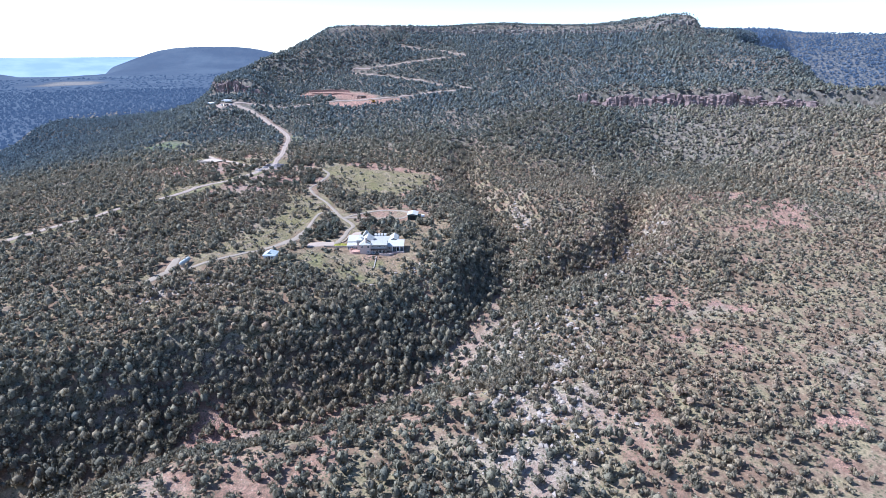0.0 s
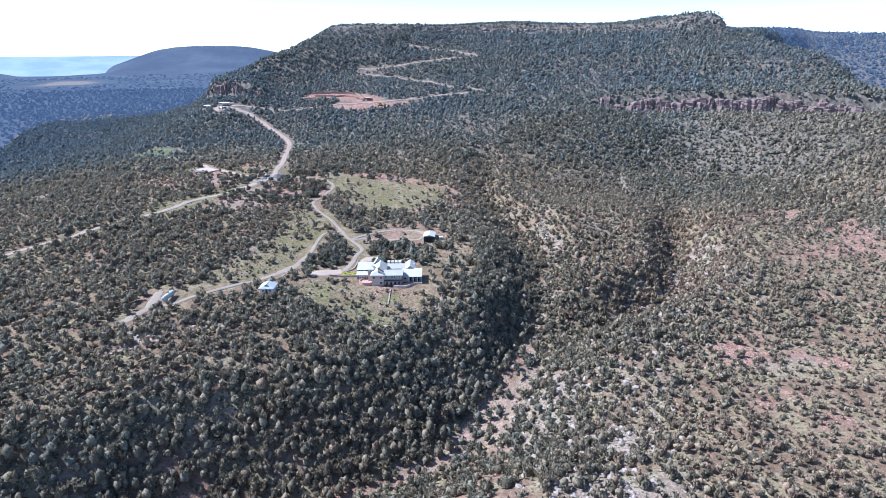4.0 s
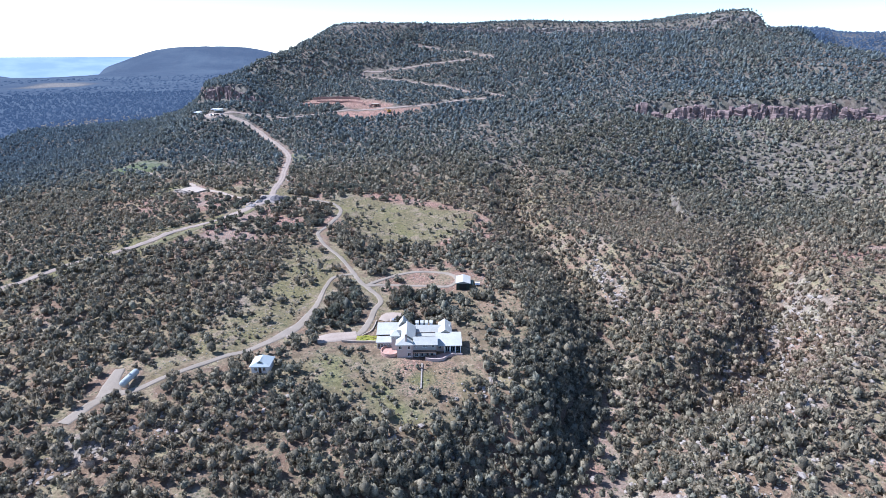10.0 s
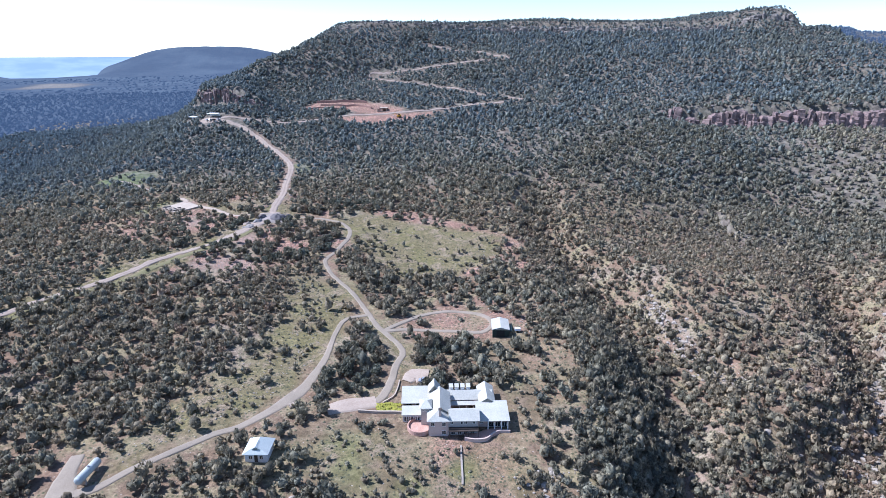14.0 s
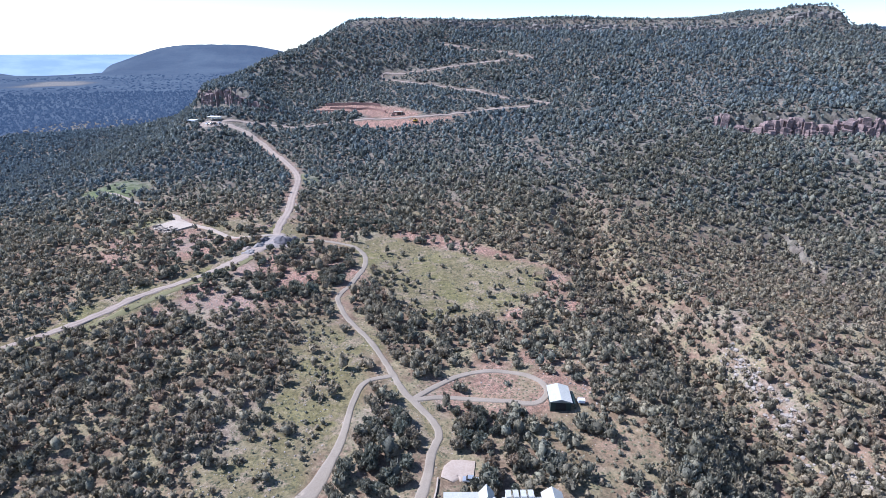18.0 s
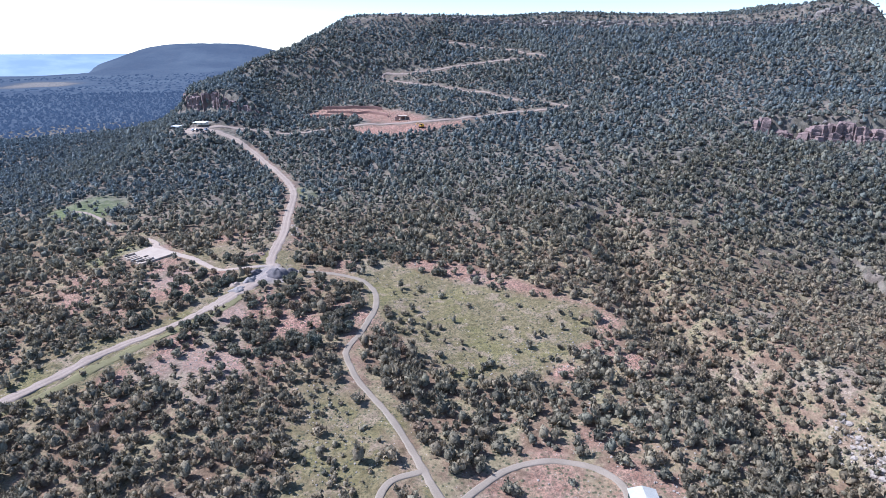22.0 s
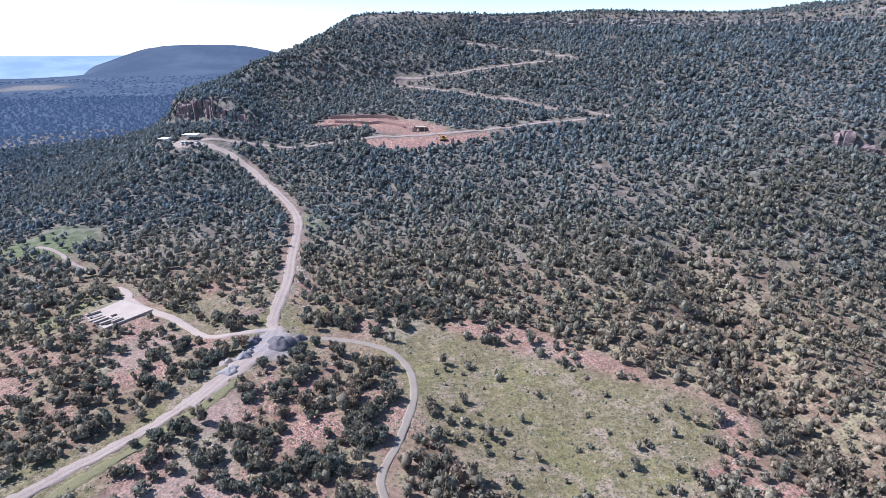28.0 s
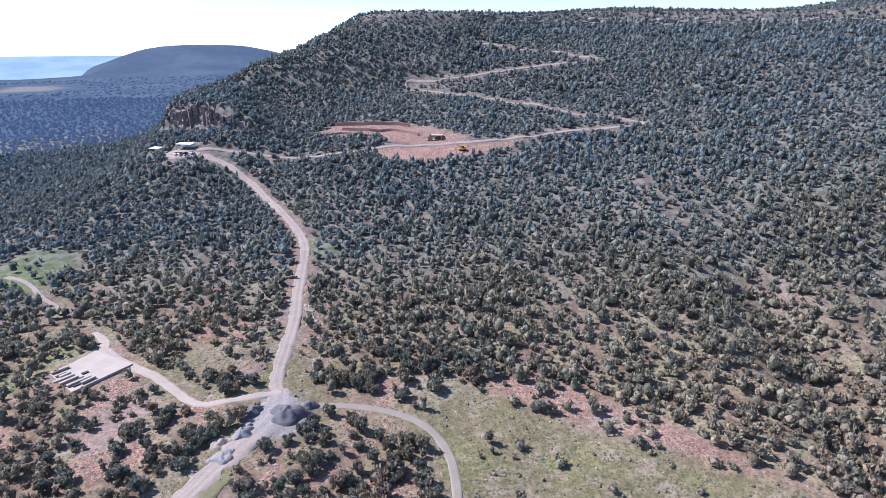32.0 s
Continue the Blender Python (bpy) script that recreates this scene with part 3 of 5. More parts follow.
strip("road_main", MAIN_ROAD, (2.6, 2.8, 3.0, 3.2, 3.6, 3.8, 3.6, 3.4, 3.4), DIRT, 0.14, "graded tan dirt road with worn wheel tracks", 1.3, 9)
strip("verge", [(x + 3.2, y - 4.2) for x, y in MAIN_ROAD[1:7]], 2.6, VERGE, 0.10, "strip of green verge grass beside the dirt road", 1.6)
strip("road_hill", HILL_ROAD, (2.2, 2.2, 2.2, 2.0, 1.5, 1.4, 1.4, 1.4, 1.2), DIRT_DULL, 0.5, "narrow dirt road with hairpin bends up the mesa", 0.8)
strip("road_drive", DRIVE, (2.1, 2.1, 2.0, 1.8, 1.7, 1.8, 2.0, 2.6), PAVING, 0.12, "winding worn asphalt drive with pale edges", 0.5)
strip("road_west_drive", WEST_DRIVE, (1.6, 1.8, 1.9, 2.6, 4.6, 3.0, 2.0, 1.9, 2.2, 3.4, 3.8), PAVING, 0.17, "worn asphalt drive to the cottage and tank", 0.2)
strip("road_loop", LOOP, 1.7, PAVING, 0.19, "turning loop of worn asphalt by the shed", 0.3)
strip("road_pad_track", PAD_TRACK, (2.6, 2.4, 2.2, 2.4, 2.8, 3.4, 2.6, 1.8), DIRT_PALE, 0.2, "pale dirt track to the concrete pad", 0.7)
strip("road_west_track", WEST_TRACK, (1.3, 1.7, 2.2), DIRT_DULL, 0.15, "short reddish dirt track in a clearing", 1.0)
strip("road_tank_stub", TANK_STUB, (7, 4, 3), PAVING, 0.21, "short asphalt spur beside the tank", 0.3)
strip("road_turnaround", ((22, 303), (14, 303), (7, 302)), (5, 6, 4), DIRT_PALE, 0.24, "pale paved turning place beside the house", 0.1)
strip("road_house_court", ((33, 310), (36, 312.5), (40.5, 311)), (3, 7, 6), DIRT_PALE, 0.26, "pale paved court behind the house", 0.1)
strip("road_junction", ((-30, 451), (-21, 462), (-13, 472), (-8, 480), (-7, 490)), (3.2, 4.2, 6, 7.5, 4), DIRT, 0.15, "dusty lilac-grey road junction strewn with gravel", 3.0)
strip("parking_ground", ((-78, 742), (-66, 737), (-52, 728)), (4, 9, 5), DIRT, 0.5, "pale gravel parking ground below the cliff", 1.0)


# ---------------------------------------------------------------- kit
def part(name, bm, material, parent=None, label="", smooth_faces=False):
    """One mesh object, under a thing or a part."""
    me = bpy.data.meshes.new(name)
    bm.to_mesh(me)
    bm.free()
    me.materials.append(material)
    if smooth_faces:
        me.polygons.foreach_set("use_smooth", np.ones(len(me.polygons), bool))
    ob = new(name, me)
    ob.parent = parent
    return tagged(ob, label)


def thing(name, label, category, place, turn=0.0, group=""):
    ob = new(name)
    ob.matrix_world = pose(*place, 0, 0, turn)
    return tagged(ob, label, category, group)


def on_ground(x, y, sink=0.0):
    return (x, y, float(height(x, y)) - sink)


def box(x0, x1, y0, y1, z0, z1, bevel=0.0, bm=None):
    bm = bm or bmesh.new()
    made = bmesh.ops.create_cube(bm, size=1)["verts"]
    for v in made:
        v.co = Vector((x0 + (v.co.x + 0.5) * (x1 - x0), y0 + (v.co.y + 0.5) * (y1 - y0), z0 + (v.co.z + 0.5) * (z1 - z0)))
    if bevel:
        bmesh.ops.bevel(bm, geom=list({e for v in made for e in v.link_edges}), offset=bevel, segments=1, affect="EDGES")
    return bm


def rod(a, b, r0, r1, sides=8, bm=None):
    """A tapered round bar from a to b."""
    bm = bm or bmesh.new()
    a, b = Vector(a), Vector(b)
    m = Matrix.Translation((a + b) / 2) @ (b - a).to_track_quat("Z", "Y").to_matrix().to_4x4()
    bmesh.ops.create_cone(bm, cap_ends=True, segments=sides, radius1=r0, radius2=r1, depth=(b - a).length, matrix=m)
    return bm


def roof_shape(x0, x1, y0, y1, eave, ridge, along_x=True, hip=0.0, over=0.45, thick=0.16):
    """A gable roof, or a hip roof where hip is the ridge's set-back, with thickness and overhang."""
    x0, x1, y0, y1 = x0 - over, x1 + over, y0 - over, y1 + over
    if along_x:
        ym = (y0 + y1) / 2
        top = [(x0 + hip, ym), (x1 - hip, ym)]
    else:
        xm = (x0 + x1) / 2
        top = [(xm, y0 + hip), (xm, y1 - hip)]
    bm = bmesh.new()
    layers = []
    for dz in (0, -thick):
        c = [bm.verts.new((x, y, eave + dz)) for x, y in ((x0, y0), (x1, y0), (x1, y1), (x0, y1))]
        t = [bm.verts.new((x, y, ridge + dz)) for x, y in top]
        layers.append((c, t))
    for (c, t), flip in zip(layers, (False, True)):
        if along_x:
            faces = [(c[0], c[1], t[1], t[0]), (c[2], c[3], t[0], t[1]), (c[1], c[2], t[1]), (c[3], c[0], t[0])]
        else:
            faces = [(c[1], c[2], t[1], t[0]), (c[3], c[0], t[0], t[1]), (c[0], c[1], t[0]), (c[2], c[3], t[1])]
        for f in faces:
            bm.faces.new(f[::-1] if flip else f)
    a, b = layers[0][0], layers[1][0]
    for k in range(4):
        bm.faces.new((a[k], b[k], b[(k + 1) % 4], a[(k + 1) % 4]))
    bmesh.ops.recalc_face_normals(bm, faces=bm.faces)
    return bm


def shed_roof(x0, x1, y0, y1, front, back, over=0.35, thick=0.16):
    """A single slope, from its height at the front (y0) to its height at the back."""
    x0, x1, y0, y1 = x0 - over, x1 + over, y0 - over, y1 + over
    bm = box(x0, x1, y0, y1, 0, thick)
    for v in bm.verts:
        v.co.z += front if v.co.y < (y0 + y1) / 2 else back
    return bm


def window(parent, x, y, z, w, h, facing=0, name="window"):
    """A window whose middle is at x, z on a wall; facing turns it from looking towards -Y."""
    m = pose(x, y, z, 0, 0, facing)
    frame_bm = bmesh.new()
    for a in ((-w / 2, w / 2, -0.08, 0.03, h / 2 - 0.09, h / 2), (-w / 2, w / 2, -0.12, 0.03, -h / 2, -h / 2 + 0.1),
              (-w / 2, -w / 2 + 0.09, -0.08, 0.03, -h / 2 + 0.1, h / 2 - 0.09), (w / 2 - 0.09, w / 2, -0.08, 0.03, -h / 2 + 0.1, h / 2 - 0.09),
              (-0.04, 0.04, -0.06, 0.03, -h / 2 + 0.1, h / 2 - 0.09)):
        box(*a, bm=frame_bm)
    frame_bm.transform(m)
    fr = part(name, frame_bm, TRIM, parent)
    pane = box(-w / 2 + 0.09, w / 2 - 0.09, -0.04, -0.01, -h / 2 + 0.1, h / 2 - 0.09)
    pane.transform(m)
    part("pane", pane, GLASS, fr)
    return fr


def lump(seed, subdivisions, rough, squash=(1, 1, 1)):
    """An uneven rounded lump, about one metre in radius."""
    bm = bmesh.new()
    bmesh.ops.create_icosphere(bm, subdivisions=subdivisions, radius=1)
    off = Vector((seed * 7.3, seed * 3.1, seed * 5.7))
    for v in bm.verts:
        v.co *= 1 + rough * (noise.noise(v.co * 1.6 + off) + 0.8 * noise.noise(v.co * 3.7 + off))
        v.co = Vector((v.co.x * squash[0], v.co.y * squash[1], v.co.z * squash[2]))
    return bm


def arrays_of(bm):
    bmesh.ops.triangulate(bm, faces=bm.faces)
    bm.verts.ensure_lookup_table()
    bm.verts.index_update()
    v = np.array([tuple(q.co) for q in bm.verts])
    f = np.array([[q.index for q in face.verts] for face in bm.faces])
    bm.free()
    return v, f


def joined(pieces):
    vs, fs, n = [], [], 0
    for v, f in pieces:
        vs.append(v)
        fs.append(f + n)
        n += len(v)
    return np.vstack(vs), np.vstack(fs)


def blades(rng, centres, radii, count, size):
    """Upright ragged sprays of foliage, each one narrow triangle, that face outwards from the lobes of a crown."""
    k = rng.randint(0, len(centres), count)
    d = rng.normal(size=(count, 3))
    d[:, 2] = np.where(d[:, 2] < -0.35, -d[:, 2], d[:, 2])
    d /= np.linalg.norm(d, axis=1)[:, None]
    c = centres[k] + d * radii[k][:, None] * rng.uniform(0.72, 1.08, (count, 1))
    up = 0.60 * d + 0.38 * rng.normal(size=(count, 3)) + np.array((0, 0, 0.75))
    up /= np.linalg.norm(up, axis=1)[:, None]
    wide = np.stack([-d[:, 1], d[:, 0], np.zeros(count)], 1) + 0.45 * rng.normal(size=(count, 3))
    wide -= up * (up * wide).sum(1)[:, None]
    wide /= np.linalg.norm(wide, axis=1)[:, None]
    r = size * rng.uniform(0.55, 1.45, (count, 1))
    v = np.stack([c + up * r * 1.1 + wide * r * rng.uniform(-0.3, 0.3, (count, 1)), c - up * r * 0.75 + wide * r * 0.68, c - up * r * 0.6 - wide * r * 0.68], 1).reshape(-1, 3)
    return v, np.arange(count * 3).reshape(-1, 3)


def crown_shape(seed, lobes, sprays, tall=1.0, spray_size=0.3, core=1):
    """A crown about one metre in radius: a dark core under ragged upright sprays on a few uneven lobes."""
    rng = np.random.RandomState(seed)
    centres, radii, pieces = [np.array([0, 0, 0.72 * tall])], [0.60], []
    for k in range(1, lobes):
        a = k * 2.4 + rng.uniform(-0.5, 0.5)
        up = rng.uniform(0.4, 1.25)
        reach = (0.62 if tall < 1.4 else 0.40) * (1.15 - 0.55 * max(up - 0.6, 0)) * rng.uniform(0.7, 1.2)
        centres.append(np.array([reach * math.cos(a), reach * math.sin(a), up * tall]))
        radii.append(rng.uniform(0.28, 0.48) * (1 if tall < 1.4 else 1 - 0.3 * up / 1.4))
    for k in range(min(core, lobes)):
        v, f = arrays_of(lump(seed * 31 + k, 1, 0.5, (0.95, 0.95, 1.0 if tall < 1.4 else 1.35)))
        f = f[v[f][:, :, 2].max(1) > -0.3]          # open underneath
        pieces.append((v * radii[k] * (1.12 if k == 0 else 0.9) + centres[k] * (1, 1, 0.94), f))
    pieces.append(blades(rng, np.array(centres), np.array(radii), sprays, spray_size))
    v, f = joined(pieces)
    v[:, 2] = np.maximum(v[:, 2], 0.02)
    return v, f


def scatter(name, shapes, x, y, z, size, tint, material, label, category, seed, group=""):
    """Many alike pieces joined into one mesh, turned and sized at random."""
    rng = np.random.RandomState(seed)
    which = rng.randint(0, len(shapes), len(x))
    vs, fs, ts, n = [], [], [], 0
    for k, (v, f) in enumerate(shapes):
        i = np.where(which == k)[0]
        if not len(i):
            continue
        a = rng.uniform(0, 6.283, len(i))
        s = size[i]
        tallness = rng.uniform(0.8, 1.25, len(i))
        p = np.empty((len(i), len(v), 3))
        p[..., 0] = x[i, None] + s[:, None] * (v[None, :, 0] * np.cos(a)[:, None] - v[None, :, 1] * np.sin(a)[:, None])
        p[..., 1] = y[i, None] + s[:, None] * (v[None, :, 0] * np.sin(a)[:, None] + v[None, :, 1] * np.cos(a)[:, None])
        p[..., 2] = z[i, None] + (s * tallness)[:, None] * v[None, :, 2]
        vs.append(p.reshape(-1, 3))
        fs.append((f[None] + (n + np.arange(len(i)) * len(v))[:, None, None]).reshape(-1, 3))
        ts.append(np.repeat(tint[i], len(v)))
        n += len(i) * len(v)
    me = mesh_from(name, np.vstack(vs), np.vstack(fs), material, [("tint", np.concatenate(ts))], category in ("trees", "shrubs"))
    return tagged(new(name, me), label, category, group, "stuff")


def clear_of_building(x, y):
    """False on roads, yards and where things stand."""
    ok = np.ones(np.shape(x), bool)
    for line, gap in ((MAIN_ROAD, 4.2), (HILL_ROAD, 4.0), (DRIVE, 4.2), (WEST_DRIVE, 4.2), (LOOP, 3.6), (PAD_TRACK, 3.8), (WEST_TRACK, 3.5), (TANK_STUB, 5)):
        ok &= far_from(x, y, line) > gap
    for cx, cy, r in ((-61, 515, 12), (-12, 286, 6), (-53, 290, 7), (73, 330, 9), (-6, 477, 8), (-18, 468, 7), (22, 300, 7), (37, 312, 7),
                      (-62, 735, 13), (-80, 751, 7), (95, 690, 12), (105, 672, 4), (13, 303, 7), (333, 887, 8), (337, 819, 5)):
        ok &= np.hypot(x - cx, y - cy) > r
    u, v = 0.970 * (x - 39) - 0.242 * (y - 282), 0.242 * (x - 39) + 0.970 * (y - 282)      # across and along the house
    ok &= (u < -16) | (u > 20) | (v < -5) | (v > 20.5)
    ok &= far_from(x, y, ((-86, 800), (-78, 795), (-58, 779), (-44, 768))) > 4
    ok &= far_from(x, y, ((299, 562), (310, 552), (322, 542), (338, 531), (373, 502), (428, 468), (455, 445), (478, 425))) > 2
    ok &= (far_from(x, y, [(a - 3, b - 4) for a, b in RIM]) > 3.5) | (np.sin(x * 0.21) + np.sin(y * 0.13) > 0.9)
    return ok


# ---------------------------------------------------------------- the house on the knoll
def posts(parent, name, places, z0, z1, r, material):
    for x, y in places:
        part(name, box(x - r, x + r, y - r, y + r, z0, z1), material, parent)


def build_house():
    h = thing("house", "large pink stucco house with white metal roofs round a courtyard", "house", (39.0, 282.0, -14.6), -14)
    # front wing, two storeys
    w = part("wall", box(-5.5, 0.0, 0, 5.6, -1.5, 5.1), STUCCO, h, "pink stucco corner block")
    for x in (-4.3, -1.2):
        window(w, x, 0, 3.9, 1.1, 1.3)
    window(w, -1.2, 0, 1.2, 1.2, 1.5)
    part("roof", roof_shape(-5.5, 0.0, 0, 5.6, 5.1, 7.0, False, 2.6), ROOF, h)
    w = part("wall", box(0.003, 8.4, 0.6, 5.4, -1.5, 5.0), STUCCO_GREY, h, "grey stucco garden front of two storeys")
    for x in (1.0, 3.9, 4.9, 7.2):
        window(w, x, 0.6, 4.0, 0.9, 1.1)
    for x in (1.4, 3.2, 5.0, 6.8):
        window(w, x, 0.6, 0.95, 1.2, 1.9)
    part("roof", roof_shape(0.6, 8.4, 0.2, 5.4, 5.0, 6.7, True, 0), ROOF, h)
    b = part("balcony", box(0.2, 8.4, -1.4, 0.6, 2.35, 2.55), DARK_WOOD, h, "dark timber balcony over the lower storey")
    part("rail", box(0.2, 8.4, -1.42, -1.34, 3.35, 3.43), DARK_WOOD, b)
    for k in range(12):
        x = 0.25 + k * 0.737
        part("baluster", box(x - 0.03, x + 0.03, -1.41, -1.35, 2.55, 3.35), DARK_WOOD, b)
    posts(h, "post", [(0.3, -1.3), (2.9, -1.3), (5.6, -1.3), (8.3, -1.3)], -1.2, 2.35, 0.1, DARK_WOOD)
    c = part("chimney", box(-2.6, -1.9, 0.7, 1.5, 5.6, 8.1, 0.04), STUCCO, h, "stucco chimney with a dark cap")
    part("cap", box(-2.7, -1.8, 0.6, 1.6, 8.1, 8.28), DARK_WOOD, c)
    # spine
    part("wall", box(-4.8, 0.5, 5.6, 13.2, -0.6, 5.2), STUCCO, h)
    part("roof", roof_shape(-4.8, 0.5, 3.2, 13.2, 5.3, 7.5, False, 0), ROOF, h)
    # square tower in front of the west wing
    t = part("tower", box(-7.6, -4.82, 4.4, 8.4, -1.5, 6.3), STUCCO_GREY, h, "square grey stucco stair tower")
    for x in (-6.9, -6.1, -5.4):
        window(t, x, 4.4, 5.5, 0.55, 0.7)
    part("roof", roof_shape(-7.6, -4.82, 4.4, 8.4, 6.35, 7.4, True, 1.4), ROOF, h)
    # small gabled tower at the back
    t = part("tower", box(-5.2, -2.2, 13.25, 16.6, -0.2, 5.8), STUCCO, h, "small white gabled tower at the back")
    window(t, -4.2, 13.25, 5.0, 0.6, 0.7)
    part("roof", roof_shape(-5.2, -2.2, 13.25, 16.6, 5.85, 8.2, False, 0, 0.3), ROOF, h)
    # west wing and its lower range
    w = part("wall", box(-13.2, -5.25, 14.0, 17.8, -0.6, 3.3), STUCCO, h)
    part("wall", box(-13.2, -12.85, 11.2, 13.99, -0.6, 3.2), STUCCO, h)
    posts(h, "post", [(-10.6, 11.3), (-8.0, 11.3)], -0.4, 3.2, 0.12, DARK_WOOD)
    window(w, -11.5, 14.0, 1.4, 1.6, 1.8)
    window(w, -8.6, 14.0, 1.4, 1.6, 1.8)
    part("roof", shed_roof(-13.2, -4.9, 11.2, 17.8, 3.3, 4.6), ROOF, h)
    w = part("wall", box(-13.0, -7.62, 6.6, 9.9, -1.5, 2.6), STUCCO_GREY, h, "low glazed garden range")
    for k in range(5):
        window(w, -12.4 + k * 1.05, 6.6, 1.2, 0.9, 1.7)
    part("roof", shed_roof(-13.0, -7.7, 6.3, 9.9, 2.65, 3.0, 0.3), ROOF, h)
    # north wing with four dormers
    w = part("wall", box(0.503, 13.4, 13.0, 17.3, -0.6, 3.4), STUCCO, h)
    for k in range(6):
        window(w, 1.6 + k * 1.55, 13.0, 1.5, 1.0, 1.5)
    part("roof", roof_shape(0.55, 13.4, 12.6, 17.3, 3.5, 5.1, True, 0), ROOF, h)
    part("roof", shed_roof(1.3, 8.2, 10.7, 12.1, 2.6, 3.0, 0.15), ROOF, h, "white porch roof on the court")
    posts(h, "post", [(1.5, 10.8), (3.7, 10.8), (5.9, 10.8), (8.0, 10.8)], -0.3, 2.6, 0.09, TRIM)
    for k in range(4):
        x = 1.4 + k * 1.75
        d = part("dormer", box(x - 0.55, x + 0.55, 15.6, 17.6, 4.0, 5.6), TRIM, h, "white boxy dormer")
        part("lid", box(x - 0.65, x + 0.65, 15.5, 17.7, 5.6, 5.7), ROOF, d)
    part("wall", box(9.6, 14.0, 9.4, 12.99, -0.6, 3.6), STUCCO, h)
    part("roof", roof_shape(9.6, 14.0, 9.6, 18.2, 4.2, 5.9, False, 0, 0.3), ROOF, h)
    # east wing
    w = part("wall", box(8.45, 17.2, 3.6, 9.38, -1.5, 3.3), STUCCO, h)
    window(w, 9.6, 3.6, 1.9, 1.0, 1.2)
    part("roof", shed_roof(8.5, 17.2, 1.9, 9.6, 3.4, 4.5), ROOF, h)
    posts(h, "post", [(11.4, 2.0), (13.3, 2.0), (15.2, 2.0), (17.0, 2.0)], -1.2, 3.35, 0.13, TRIM)
    part("beam", box(11.2, 17.2, 1.88, 2.12, 2.9, 3.36), DARK_WOOD, h)
    for k in range(3):
        window(w, 12.4 + k * 1.9, 3.6, 1.3, 1.6, 2.2)
    # court floor
    part("court_floor", box(0.6, 8.4, 5.45, 10.6, -0.6, 0.05), STONE_RED, h, "flagged court with planting")
    return h


build_house()


def curved_wall(name, points, z_top, thick, material, label, category="wall", drop=2.0):
    """A free-standing wall along a curve, its top level."""
    c = curve_through(points, 0.8)
    d = np.gradient(c, axis=0)
    d /= np.linalg.norm(d, axis=1)[:, None]
    side = np.stack([-d[:, 1], d[:, 0]], 1) * thick / 2
    n = len(c)
    base = height(c[:, 0], c[:, 1]) - drop
    top = base + drop + z_top if np.isscalar(z_top) else np.full(n, z_top[0])
    p = np.stack([np.column_stack([c + side, base]), np.column_stack([c + side, top]), np.column_stack([c - side, top]), np.column_stack([c - side, base])], 1)
    i = np.arange(n * 4).reshape(n, 4)
    q = np.concatenate([np.stack([i[:-1, k], i[1:, k], i[1:, (k + 1) % 4], i[:-1, (k + 1) % 4]], 1) for k in range(4)] + [i[:1], i[-1:, ::-1]])
    ob = new(name, mesh_from(name, p.reshape(-1, 3), q, material, (), False))
    return tagged(ob, label, category)


def house_place(u, v):
    a = radians(-14)
    return (39.0 + u * math.cos(a) - v * math.sin(a), 282.0 + u * math.sin(a) + v * math.cos(a))


arc = [house_place(-8.0 + 3.4 * math.cos(t), 3.6 + 3.4 * math.sin(t)) for t in np.radians(np.arange(80, 331, 25))]
curved_wall("terrace_wall", arc, (-13.3,), 0.35, STONE_RED, "low curved red stone wall round a patio")
patio = bmesh.new()
bmesh.ops.create_cone(patio, cap_ends=True, segments=28, radius1=3.2, radius2=3.2, depth=2.2)
p = part("patio", patio, STONE_RED)
p.matrix_world = pose(*house_place(-8.0, 3.6), -15.05)
tagged(p, "round red flagstone patio beside the house", "patio")
curved_wall("terrace_wall", [house_place(u, v) for u, v in ((4.5, -1.9), (7.5, -2.6), (10.5, -2.2), (12.5, -0.2), (14.5, 1.0), (17.6, 0.9))], (-13.7,), 0.4, STUCCO,
            "curving pale terrace wall in front of the house")
strip("terrace_floor", [house_place(u, v) for u, v in ((4.5, -0.6), (8.0, -1.0), (11.0, 0.4), (15.0, 1.9))], (2.2, 2.8, 3.0, 1.6), STONE_RED, 0.5, "dark paved terrace below the balcony", 0, 4)
curved_wall("garden_wall", [(16, 299.2), (20, 298.2), (25, 296.6), (29, 295.2)], 0.8, 0.5, CONCRETE, "straight pale garden wall beside the drive")
curved_wall("garden_wall", [(24, 301.5), (27.5, 303.5), (29.5, 307), (31, 311)], 0.5, 0.35, CONCRETE, "low curved pale kerb wall along the drive")
curved_wall("garden_wall", [(41.2, 277), (39.8, 272), (38.5, 267), (37.6, 264)], 0.35, 0.5, ROCK_PALE, "line of pale stones down the slope")
rng = np.random.RandomState(3)
fx, fy = rng.uniform(21.5, 29, 170), rng.uniform(296.5, 301.5, 170)
ok = (fy > 299.5 - 0.42 * (fx - 20)) & (fy < 303.2 - 0.42 * (fx - 20))
fx, fy = fx[ok], fy[ok]
scatter("flower_bed", [arrays_of(lump(300 + k, 1, 0.4, (1, 1, 0.8))) for k in range(3)], fx, fy, height(fx, fy), rng.uniform(0.35, 0.6, len(fx)), rng.rand(len(fx)), FLOWERS,
        "yellow-green flowering bed beside the house", "flower bed", 4)


